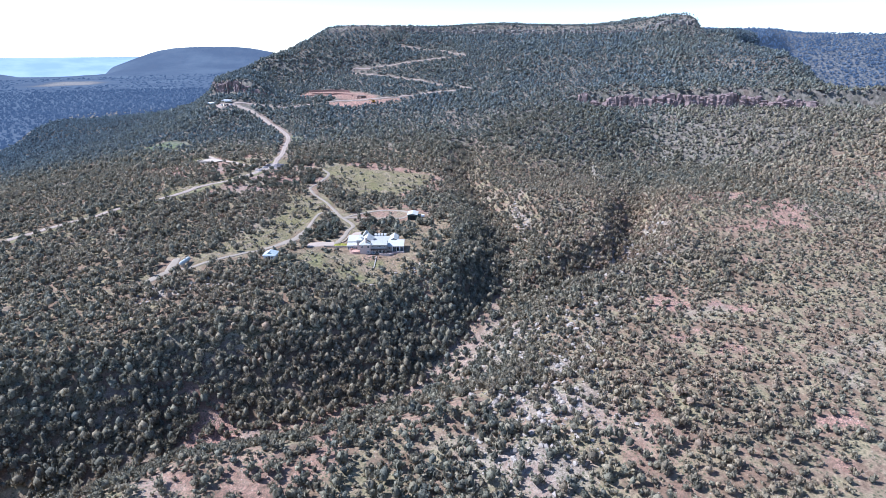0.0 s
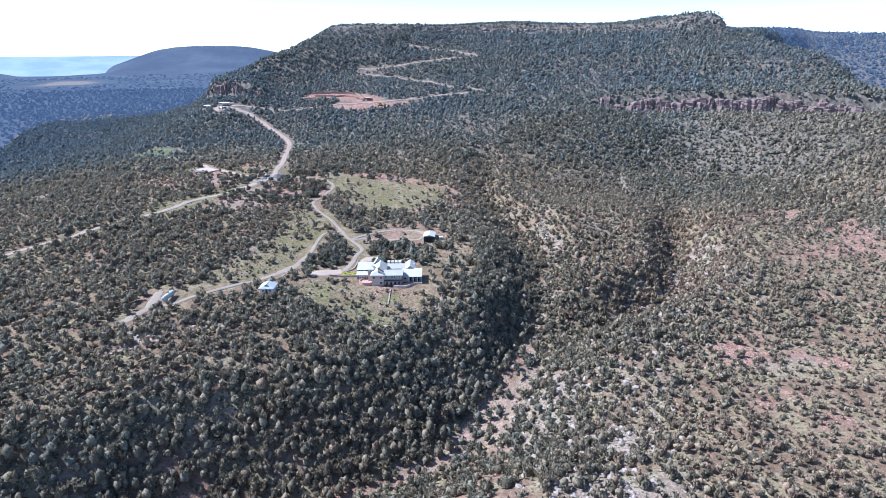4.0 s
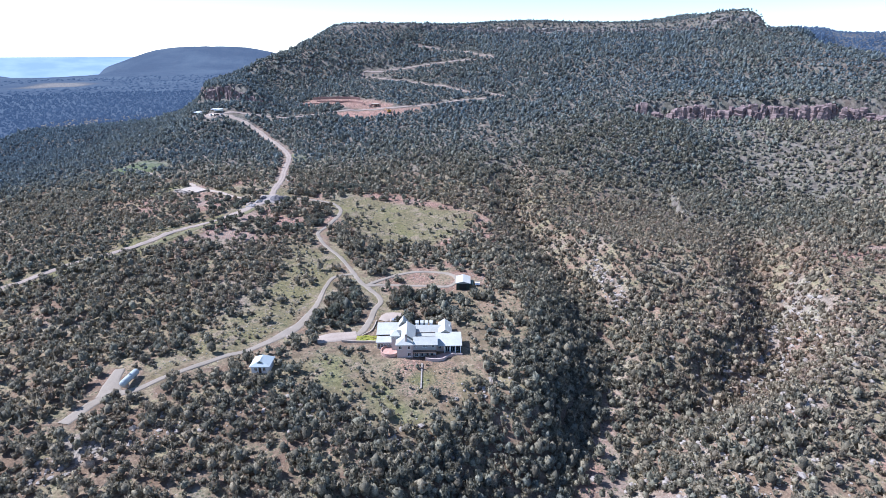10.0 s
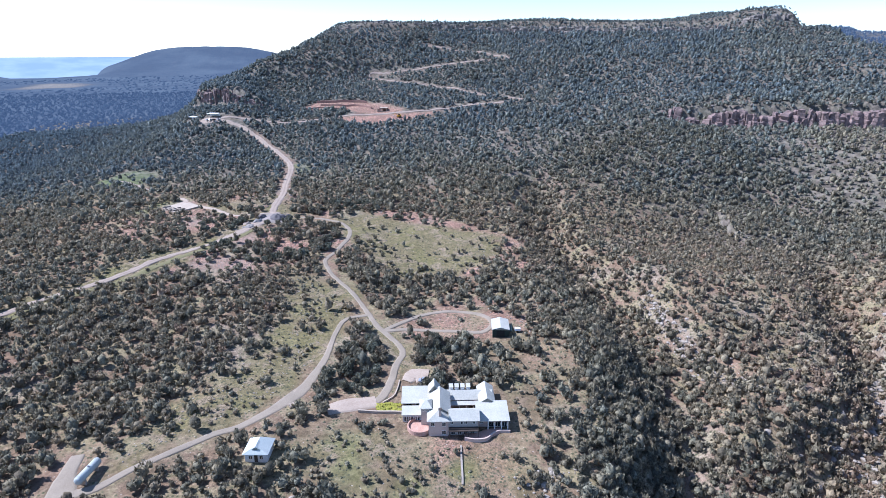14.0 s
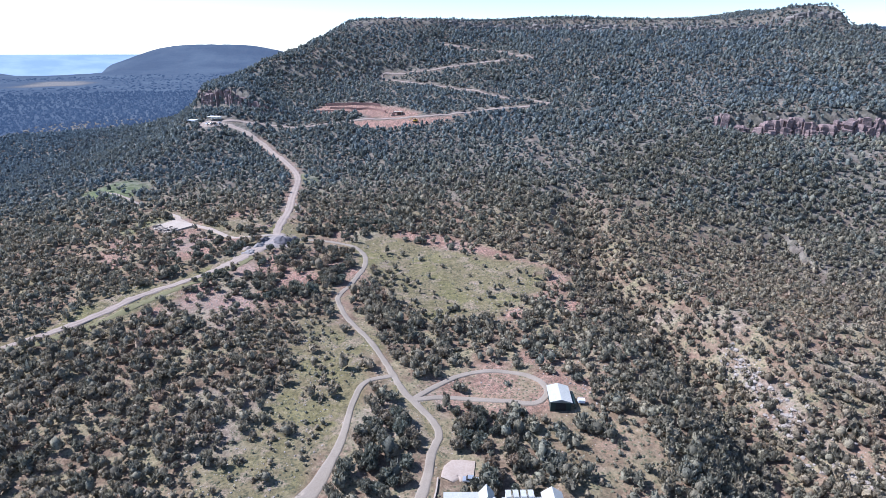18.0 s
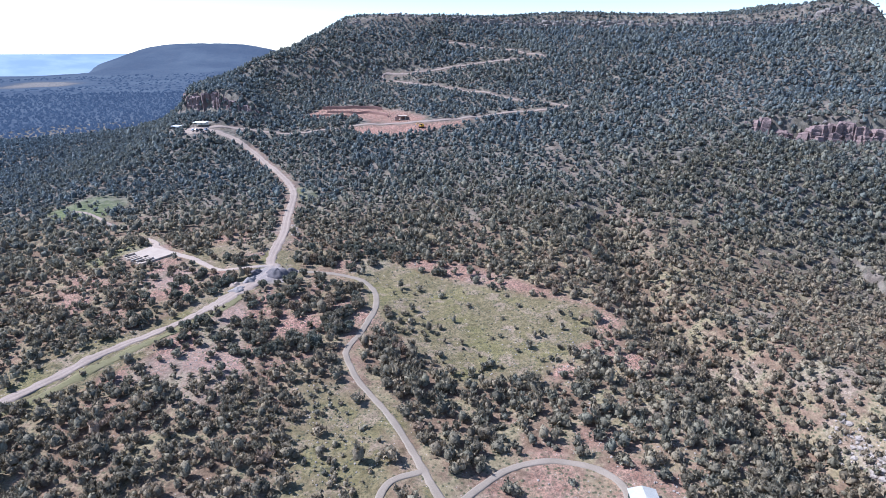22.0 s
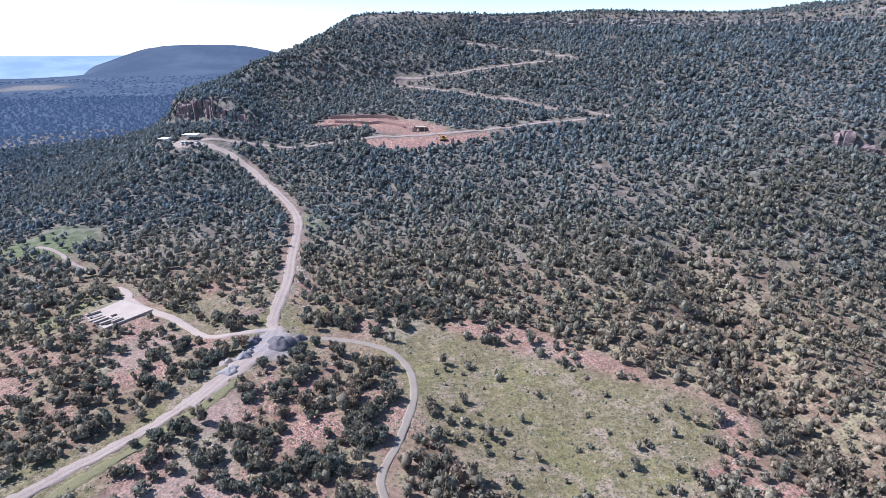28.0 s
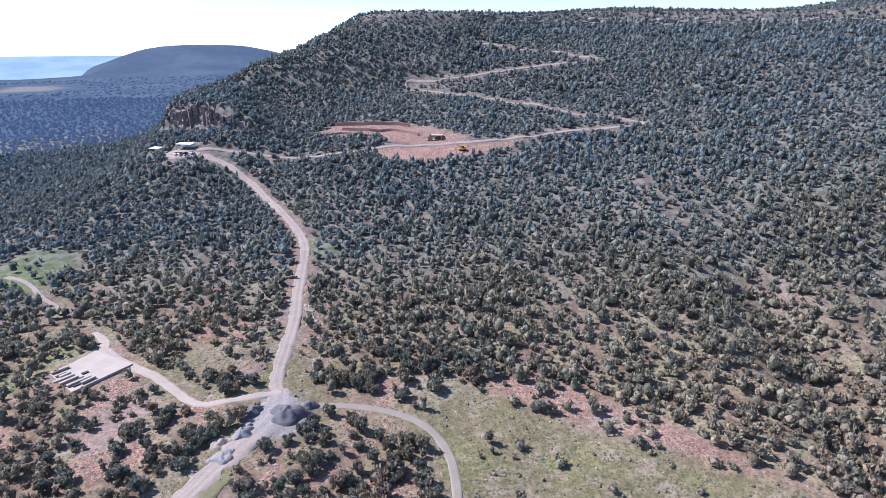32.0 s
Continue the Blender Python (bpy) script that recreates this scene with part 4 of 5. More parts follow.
def car(place, turn, paint, label):
    c = thing("car", label, "car", place, turn, "parked cars")
    bm = box(-2.1, 2.1, -0.85, 0.85, 0.35, 0.95, 0.12)
    part("body", bm, paint, c)
    bm = box(-1.3, 1.0, -0.75, 0.75, 0.95, 1.5, 0.08)
    for v in bm.verts:
        if v.co.z > 1.3:
            v.co.x *= 0.75
    cab = part("cabin", bm, GLASS, c, "dark glazed cabin")
    part("roof", box(-0.85, 0.65, -0.68, 0.68, 1.5, 1.55, 0.02), paint, cab)
    for x in (-1.3, 1.3):
        for y in (-0.85, 0.85):
            wheel = part("wheel", rod((x, y - 0.1, 0.34), (x, y + 0.1, 0.34), 0.34, 0.34, 14), BLACK, c)
            part("rim", rod((x, y - 0.11, 0.34), (x, y + 0.11, 0.34), 0.18, 0.18, 10), SILVER, wheel)
    return c


car((38.6, 307.6, float(height(38.6, 307.6)) + 0.32), -20, SILVER, "silver car parked on the paved court")


# ---------------------------------------------------------------- cottage, tank and shed
def build_cottage():
    c = thing("cottage", "small square white cottage with a pale blue hip roof", "cottage", (-11.6, 286.6, -13.4), -16)
    w = part("wall", box(-2.9, 2.9, -2.9, 2.9, -1.2, 2.6), TRIM, c)
    window(w, -1.4, -2.9, 1.4, 1.0, 1.2)
    window(w, 1.4, -2.9, 1.4, 1.0, 1.2)
    window(w, -2.9, 0.5, 1.4, 1.0, 1.2, -90)
    d = part("door", box(-0.45, 0.45, -2.96, -2.9, 0.0, 2.05), DARK_WOOD, c)
    part("handle", box(0.28, 0.36, -3.02, -2.96, 0.95, 1.1), STEEL, d)
    part("roof", roof_shape(-2.9, 2.9, -2.9, 2.9, 2.6, 4.3, False, 1.7, 0.5), ROOF_COTTAGE, c)
    dm = part("dormer", box(-0.8, 0.8, -2.4, -0.6, 2.7, 3.7), TRIM, c, "small gabled dormer")
    part("dormer_roof", roof_shape(-0.8, 0.8, -2.4, 0.0, 3.7, 4.4, False, 0, 0.2), ROOF_COTTAGE, dm)
    window(dm, 0, -2.4, 3.25, 0.9, 0.7)


def build_tank():
    t = thing("gas_tank", "long chalky grey gas tank with domed ends on saddles", "tank", on_ground(-52.8, 289.6, -0.1), 70)
    bm = rod((-3.6, 0, 1.75), (3.6, 0, 1.75), 1.05, 1.05, 24)
    part("shell", bm, TANK_PAINT, t, "", True)
    for s in (-1, 1):
        bm = bmesh.new()
        bmesh.ops.create_uvsphere(bm, u_segments=20, v_segments=10, radius=1.05)
        for v in bm.verts:
            v.co = Vector((s * 3.6 + v.co.x * 0.62, v.co.y, v.co.z + 1.75))
        part("domed_end", bm, TANK_PAINT, t, "", True)
        part("saddle", box(s * 2.3 - 0.25, s * 2.3 + 0.25, -0.9, 0.9, -0.6, 1.1, 0.03), CONCRETE, t, "concrete saddle")
    part("hatch", rod((0.4, 0, 2.75), (0.4, 0, 3.0), 0.3, 0.3, 12), STEEL, t)


def build_shed():
    s = thing("shed", "dark green steel shed with a white gable roof", "shed", (72.8, 330.2, -10.9), -18)
    part("wall", box(-2.9, 2.9, -4.0, 4.0, -0.8, 3.0), GREEN_STEEL, s)
    part("roof", roof_shape(-2.9, 2.9, -4.0, 4.0, 3.0, 3.9, False, 0, 0.35), ROOF, s)
    d = part("door", box(-1.5, 1.5, -4.06, -4.0, 0, 2.5), BLACK, s, "wide dark roller door")
    for k in range(5):
        part("slat", box(-1.45, 1.45, -4.09, -4.06, 0.2 + 0.45 * k, 0.24 + 0.45 * k), GREEN_STEEL, d)
    part("side_awning", shed_roof(2.95, 4.2, -3.6, 1.0, 2.2, 2.2, 0.0, 0.08), GREEN_STEEL, s, "dark side awning")
    for y in (-3.5, 0.9):
        part("awning_post", box(4.08, 4.18, y - 0.05, y + 0.05, -0.8, 2.2), GREEN_STEEL, s)
    tr = thing("utility_trailer", "small white box trailer beside the shed", "trailer", on_ground(78.4, 327.0), -18)
    part("box", box(-1.0, 1.0, -0.7, 0.7, 0.5, 1.5, 0.04), WHITE_PAINT, tr)
    for y in (-0.75, 0.75):
        part("wheel", rod((0, y - 0.08, 0.32), (0, y + 0.08, 0.32), 0.32, 0.32, 12), BLACK, tr)
    part("drawbar", rod((1.0, 0, 0.55), (1.9, 0, 0.4), 0.04, 0.04, 6), STEEL, tr)


build_cottage()
build_tank()
build_shed()
bench = thing("stone_bench", "stack of pale slabs beside the drive", "slabs", on_ground(-2.6, 306.4), 20)
for k in range(4):
    part("slab", box(-1.2, 1.2, -0.9 + 0.5 * k, -0.55 + 0.5 * k, 0, 0.5 + 0.05 * k, 0.03), CONCRETE, bench)


# ---------------------------------------------------------------- stones and mounds
def boulder(name, place, size, turn, seed, material, label, group="", squash=(1, 0.8, 0.6)):
    bm = lump(seed, 2, 0.38, squash)
    bmesh.ops.scale(bm, vec=(size, size, size), verts=bm.verts)
    ob = part(name, bm, material)
    ob.matrix_world = pose(place[0], place[1], place[2], 0, 0, turn)
    return tagged(ob, label, "boulder", group)


rng = np.random.RandomState(8)
for k in range(46):
    t = rng.rand()
    x, y = 3.2 + rng.uniform(-0.8, 2.2), 500 + 56 * t
    s = rng.uniform(0.35, 1.1)
    boulder("boulder", on_ground(x, y, 0.15 * s), s, rng.uniform(0, 360), 400 + k, ROCK_PALE, "pale sandstone boulder dumped beside the road", "roadside boulders")
for k, (x, y, s) in enumerate(((-11.5, 502, 1.0), (-10.6, 531, 0.9), (-9.8, 528, 0.7), (-12.6, 503.5, 0.7), (-14.5, 480.5, 0.8), (-9.4, 536, 0.8))):
    boulder("boulder", on_ground(x, y, 0.1), s, 40 * k, 460 + k, ROCK_RED, "brown rock lying beside the dirt road", "roadside boulders")
boulder("boulder", on_ground(337, 819, 0.5), 4.2, 20, 480, ROCK_PALE, "large pale boulder high on the mesa slope", "", (1, 0.9, 0.8))


def mound(name, x, y, radius, rise, material, seed, label):
    """A heap of loose grit."""
    n, rings = 44, 14
    a, r = np.meshgrid(np.linspace(0, 2 * np.pi, n, endpoint=False), np.linspace(0, 1, rings))
    wob = 1 + 0.18 * np.sin(a * 3 + seed) + 0.1 * np.sin(a * 5 + 2 * seed)
    px, py = x + radius * r * wob * np.cos(a), y + 0.8 * radius * r * wob * np.sin(a)
    pz = height(px, py) + rise * (1 - r ** 1.7) * (1 + 0.25 * np.sin(a * 2 + seed) * r) + 0.9 * (blotch(px, py, 1.3, seed) - 0.5) * (r < 0.95) + 0.35 * (blotch(px, py, 0.6, seed + 3) - 0.5) * (r < 0.95) - 0.2 * (r > 0.98) + 0.2
    i = np.arange(n * rings).reshape(rings, n)
    j = np.roll(i, -1, 1)
    q = np.stack([i[:-1], i[1:], j[1:], j[:-1]], -1).reshape(-1, 4)
    ob = new(name, mesh_from(name, np.stack([px, py, pz], -1).reshape(-1, 3), q, material))
    return tagged(ob, label, "heap", "heaps of grit at the junction")


mound("grit_mound", -5.2, 477.2, 5.2, 2.1, GRIT_DARK, 1, "large dark blue-grey gravel heap at the junction")
mound("grit_mound", 0.6, 480.2, 2.2, 1.3, GRIT_DARK, 2, "small dark earth heap beside the gravel")
mound("grit_mound", -16.6, 471.4, 2.6, 1.3, GRIT, 3, "small grey gravel heap beside the road")
mound("grit_mound", -15.4, 473.8, 1.8, 1.0, GRIT, 4, "small grey gravel heap beside the road")
mound("grit_mound", -20.6, 464.4, 3.0, 1.1, GRIT, 5, "low grey gravel heap beside the road")
mound("grit_mound", -14.2, 480.4, 2.4, 1.2, GRIT_DARK, 6, "dark gravel heap among junipers")
mound("grit_mound", -21.8, 470.0, 2.6, 0.9, DIRT_PALE, 7, "pale earth heap beside the road")

# ---------------------------------------------------------------- the concrete pad and what lies on it
z = max(float(height(x, y)) for x, y in PAD) + 0.15
bm = bmesh.new()
ring = [bm.verts.new((x, y, z)) for x, y in PAD]
low = [bm.verts.new((x, y, z - 2.0)) for x, y in PAD]
bm.faces.new(ring[::-1])
for k in range(4):
    bm.faces.new((ring[k], ring[(k + 1) % 4], low[(k + 1) % 4], low[k]))
bmesh.ops.recalc_face_normals(bm, faces=bm.faces)
tagged(part("concrete_pad", bm, CONCRETE), "flat pale concrete pad in a clearing", "pad")
for k, (u, v, length, dark) in enumerate(((0.06, 0.55, 5.5, 0), (0.10, 0.40, 5.0, 0), (0.16, 0.28, 5.5, 1), (0.22, 0.18, 6.5, 0), (0.28, 0.10, 6.0, 1), (0.36, 0.05, 4.0, 0),
                                          (0.18, 0.92, 4.0, 0), (0.10, 0.75, 3.0, 1), (0.14, 0.66, 3.0, 0), (0.45, 0.38, 1.8, 1), (0.05, 0.96, 2.0, 0))):
    # u runs in from the pad's west side, v along it
    a, b = Vector((-63, 503)), Vector((-72, 515))
    p = a.lerp(b, v) + Vector((9.0, 12.0)).normalized() * (u * 14) + Vector((0.8, 0.6)) * 0.5
    kind = ("beam_stack", "long dark timber stack lying on the pad", "timber") if dark else ("concrete_beam", "long pale concrete beam lying on the pad", "beam")
    m = thing(kind[0], kind[1], kind[2], (p.x, p.y, z), 38 + 3 * (k % 3), "building material on the pad")
    if dark:
        for j in range(3):
            part("plank", box(-length / 2, length / 2, -0.45 + 0.32 * j, -0.17 + 0.32 * j, 0.0, 0.35, 0.02), DARK_WOOD, m)
    else:
        part("beam", box(-length / 2, length / 2, -0.45, 0.45, 0.18, 0.75, 0.04), CONCRETE, m)
        for s in (-0.35, 0.35):
            part("bearer", box(s * length - 0.1, s * length + 0.1, -0.5, 0.5, 0.0, 0.18), DARK_WOOD, m)


# ---------------------------------------------------------------- below the west cliff: parking and sheds
def canopy(place, turn, w, d, label):
    c = thing("open_shed", label, "shed", place, turn)
    part("roof", shed_roof(-w / 2, w / 2, -d / 2, d / 2, 2.9, 3.3, 0.3, 0.2), WHITE_PAINT, c)
    part("back_wall", box(-w / 2, w / 2, d / 2 - 0.2, d / 2, -0.5, 3.1), TRIM, c)
    for k in range(5):
        x = -w / 2 + 0.2 + k * (w - 0.4) / 4
        part("post", box(x - 0.08, x + 0.08, -d / 2, -d / 2 + 0.16, -0.5, 2.9), STEEL, c)


canopy(on_ground(-60.5, 740.5), -28, 10.5, 5.0, "long open white-roofed shed below the cliff")
canopy(on_ground(-80, 751), -30, 6.5, 5.0, "small open white-roofed shed beside the parking ground")
for k, (x, y, a, paint, label) in enumerate(((-66, 736, 60, WHITE_PAINT, "white car on the gravel parking ground"), (-63, 733.5, 55, SILVER, "silver car on the gravel parking ground"),
                                             (-60, 732, 62, BLACK, "black car on the gravel parking ground"), (-56, 731.5, 70, WHITE_PAINT, "white car on the gravel parking ground"),
                                             (-58, 727, -20, STEEL, "dull grey car on the gravel parking ground"))):
    car((x, y, float(height(x, y)) + 0.52), a, paint, label)

# ---------------------------------------------------------------- building works under the hill road
for pts, top, label in ((((37, 754), (48, 750), (57, 745), (67, 741), (76, 736), (84, 730)), 2.2, "upper red retaining wall of the building site"),
                        (((40, 745), (50, 738), (59, 731), (73, 724), (85, 708)), 1.8, "middle red retaining wall of the building site"),
                        (((16, 740), (26, 742), (37, 740), (46, 733), (54, 726), (63, 717)), 1.2, "lower red retaining wall of the building site")):
    curved_wall("retaining_wall", pts, top, 0.9, RED_CONCRETE, label)


def build_works():
    b = thing("unfinished_building", "unfinished concrete frame building on red earth", "building", on_ground(94, 700, 0.3), -25)
    for z0 in (0.0, 3.0):
        part("slab", box(-5 + 0.9 * z0, 5, -3, 3, z0, z0 + 0.3), CONCRETE, b)
    for x in (-4, 0, 4.5):
        for y in (-2.7, 2.7):
            part("column", box(x - 0.2, x + 0.2, y - 0.2, y + 0.2, 0.3, 3.0), CONCRETE, b)
    part("wall", box(-4, 4.5, 2.75, 2.95, 0.3, 3.0), RED_CONCRETE, b)
    part("wall", box(-3.8, -1, -2.9, -2.7, 0.3, 2.2), RED_CONCRETE, b)


def build_excavator():
    e = thing("excavator", "yellow tracked excavator on the red fill slope", "excavator", on_ground(104.5, 674), 200)
    for y in (-1.1, 1.1):
        part("track", box(-1.9, 1.9, y - 0.3, y + 0.3, 0, 0.85, 0.25), BLACK, e)
    body = part("body", box(-1.8, 1.2, -1.2, 1.2, 0.95, 2.0, 0.1), YELLOW, e)
    part("engine_cover", box(-1.9, -0.4, -1.1, 1.1, 2.0, 2.5, 0.1), YELLOW, body)
    cab = part("cab", box(-0.2, 1.2, 0.2, 1.2, 2.0, 3.2, 0.06), GLASS, e, "glazed cab")
    part("cab_roof", box(-0.25, 1.25, 0.15, 1.25, 3.2, 3.3), YELLOW, cab)
    part("boom", rod((1.0, -0.4, 1.8), (3.6, -0.4, 4.0), 0.28, 0.2, 6), YELLOW, e)
    part("arm", rod((3.5, -0.4, 4.1), (5.0, -0.4, 2.0), 0.2, 0.14, 6), YELLOW, e)
    part("bucket", box(4.7, 5.5, -0.9, 0.1, 1.2, 2.0, 0.1), STEEL, e)


build_works()
build_excavator()
lodge = thing("rim_building", "low grey building on the rim of the mesa", "building", on_ground(333, 887, 0.2), -25)
part("wall", box(-4.5, 4.5, -3, 3, -1, 3.0), STUCCO_GREY, lodge)
part("roof", box(-5, 5, -3.5, 3.5, 3.0, 3.4), STEEL, lodge)


# ---------------------------------------------------------------- cliffs
def cliff(name, line, step, tall, wide, seed, label, material, lean=0.12):
    """A band of upright rock columns along a line of (x, y, height factor)."""
    c = tagged(new(name), label, "cliff", kind="structure")
    rng = np.random.RandomState(seed)
    d = np.concatenate([[0], np.cumsum([math.hypot(b[0] - a[0], b[1] - a[1]) for a, b in zip(line, line[1:])])])
    shapes = []
    for k in range(8):
        bm = bmesh.new()
        rings = []
        for level, z in enumerate((0.0, 0.28, 0.31, 0.55, 0.60, 0.84, 0.97, 1.0)):
            ring = []
            ledge = (1.25, 1.16, 1.0, 1.02, 0.86, 0.92, 0.84, 0.55)[level] * (1 + 0.10 * math.sin(3.7 * k + 2.9 * level))
            for j in range(6):
                a = j * 1.0472 + 0.35 * math.sin(k * 3 + j)
                r = 0.5 * ledge * (1 + 0.30 * math.sin(2.1 * k + 1.7 * j) + 0.25 * noise.noise((k * 5.1, j * 1.3, z * 2.1)))
                ring.append(bm.verts.new((r * math.cos(a) + 0.06 * math.sin(k + 4 * z), r * math.sin(a), z + 0.05 * math.sin(j * 2 + k) * (z > 0.5))))
            rings.append(ring)
        for lo, hi in zip(rings, rings[1:]):
            for j in range(6):
                bm.faces.new((lo[j], lo[(j + 1) % 6], hi[(j + 1) % 6], hi[j]))
        bm.faces.new(rings[-1])
        me = bpy.data.meshes.new("rock_column")
        bm.to_mesh(me)
        bm.free()
        me.materials.append(material)
        shapes.append(me)
    at = 0.0
    while at < d[-1]:
        x, y, f = (float(np.interp(at, d, [p[k] for p in line])) for k in range(3))
        w = wide * rng.uniform(0.45, 1.7)
        x, y = x + rng.uniform(-1.8, 1.8), y + rng.uniform(-2.0, 3.0)
        round_about = [float(height(x + 6 * math.cos(a), y + 6 * math.sin(a))) for a in np.arange(0, 6.28, 0.785)]
        foot = min(round_about) - 1.0
        high = min(max(round_about) + rng.uniform(-4.5, 2.0) - foot, tall)
        high = max(high, 0.7 * tall) * f * rng.uniform(0.55, 1.05)
        col = new("rock_column", shapes[rng.randint(8)])
        col.parent = c
        col.matrix_basis = pose(x, y, foot, rng.uniform(-4, 4), rng.uniform(-4, 4), rng.uniform(0, 360)) @ Matrix.Diagonal((w, w * rng.uniform(0.8, 1.3), high, 1))
        at += step * rng.uniform(0.6, 1.3)
    return c


cliff("cliff_east", ((303, 568, 0.8), (312, 562, 1.0), (322, 550, 0.6), (326, 546, 0.35), (331, 540, 0.95), (345, 530, 1), (360, 518, 0.7), (375, 508, 1), (400, 492, 0.85), (430, 474, 1.0), (446, 462, 0.75), (450, 456, 0.2), (456, 448, 0.8), (466, 440, 0.9), (476, 430, 0.8), (482, 422, 0.6)), 1.25, 14, 5.0, 5,
      "band of dark red sandstone columns across the wooded slope", ROCK_RED)
cliff("cliff_west", ((-83, 838, 0.7), (-80, 818, 0.9), (-75, 800, 1), (-66, 792, 1), (-56, 784, 1), (-46, 776, 0.95), (-38, 770, 0.7), (-26, 760, 0.7), (-8, 747, 0.5)), 1.0, 17, 3.0, 6,
      "dark red sandstone cliff of upright columns above the parking ground", ROCK_RED)
cliff("cliff_canyon", ((880, 790, 0.5), (905, 772, 0.9), (950, 745, 1), (1020, 700, 0.8)), 3.4, 15, 8, 7, "pale red cliff in the canyon beyond the mesa", ROCK_PINK)

cliff("cliff_rim", tuple((x - 2, y - 3, (0.85 if k > 2 else 0.4) + 0.25 * math.sin(0.9 * k) ** 2) for k, (x, y) in enumerate(RIM)), 2.4, 12, 5.0, 9, "broken grey cliff along the rim of the mesa", ROCK_RIM)
# rim rock of the mesa, loose stone below it and along the creek
rng = np.random.RandomState(17)
rim = np.array(RIM, float) - 2.0
rim = curve_through(rim, 1.5)
rim = rim + rng.normal(0, 2.4, rim.shape)
rim = rim[rng.rand(len(rim)) < 0.4]
stone_shapes = [arrays_of(lump(500 + k, 1, 0.5, (1, 0.8, 0.75))) for k in range(6)]
scatter("rim_rock", stone_shapes, rim[:, 0], rim[:, 1], height(rim[:, 0], rim[:, 1]) - 0.3, rng.uniform(1.0, 3.0, len(rim)), rng.rand(len(rim)), ROCK_RIM,
        "broken grey rim rock along the mesa's edge", "rock", 31)


def stones(name, line, width, count, small, large, material, seed, label):
    rng = np.random.RandomState(seed)
    c = curve_through(line, 1.0)
    p = c[rng.randint(0, len(c), count)] + rng.normal(0, width, (count, 2))
    p = p[clear_of_building(p[:, 0], p[:, 1])]
    s = small + (large - small) * rng.rand(len(p)) ** 3
    scatter(name, stone_shapes, p[:, 0], p[:, 1], height(p[:, 0], p[:, 1]), s, rng.rand(len(p)), material, label, "rock", seed)

stones("creek_stones", ((144.5, 344), (144, 336), (141, 318), (140, 304), (139, 290), (143, 280)), 2.4, 520, 0.2, 1.1, ROCK_PALE, 41, "pale boulders strewn along the dry creek")
stones("slope_stones", ((60, 120), (92, 186), (105, 205), (142, 234), (178, 258), (208, 290)), 12.0, 3000, 0.25, 1.5, ROCK_PALE, 42, "pale broken stone on the dry slope")
stones("scarp_stones", ((-72, 238), (-60, 256), (-42, 262), (-16, 262), (4, 256), (28, 240), (48, 246), (62, 262)), 4.0, 600, 0.25, 1.2, ROCK_PALE, 43, "pale rock along the knoll's edge")
stones("fan_stones", ((320, 540), (380, 480), (450, 440), (520, 400)), 14.0, 420, 0.6, 2.4, ROCK_RIM, 44, "fallen blocks below the cliff band")
stones("talus", ((-86, 800), (-66, 782), (-44, 766), (-10, 740)), 4.0, 160, 0.6, 2.2, ROCK_RIM, 45, "fallen blocks at the foot of the cliff")
stones("meadow_stones", ((2, 395), (5, 350), (-20, 315), (-45, 292)), 9.0, 800, 0.10, 0.4, ROCK_PALE, 46, "small pale stones in the dry meadow")
stones("yard_stones", ((60, 345), (85, 340), (95, 370), (70, 400)), 12.0, 900, 0.12, 0.5, ROCK_PALE, 47, "small pale stones on bare earth")
stones("plain_stones", ((-60, 440), (-10, 430), (40, 500), (90, 480)), 22.0, 900, 0.12, 0.5, ROCK_PALE, 48, "small pale stones among the junipers")


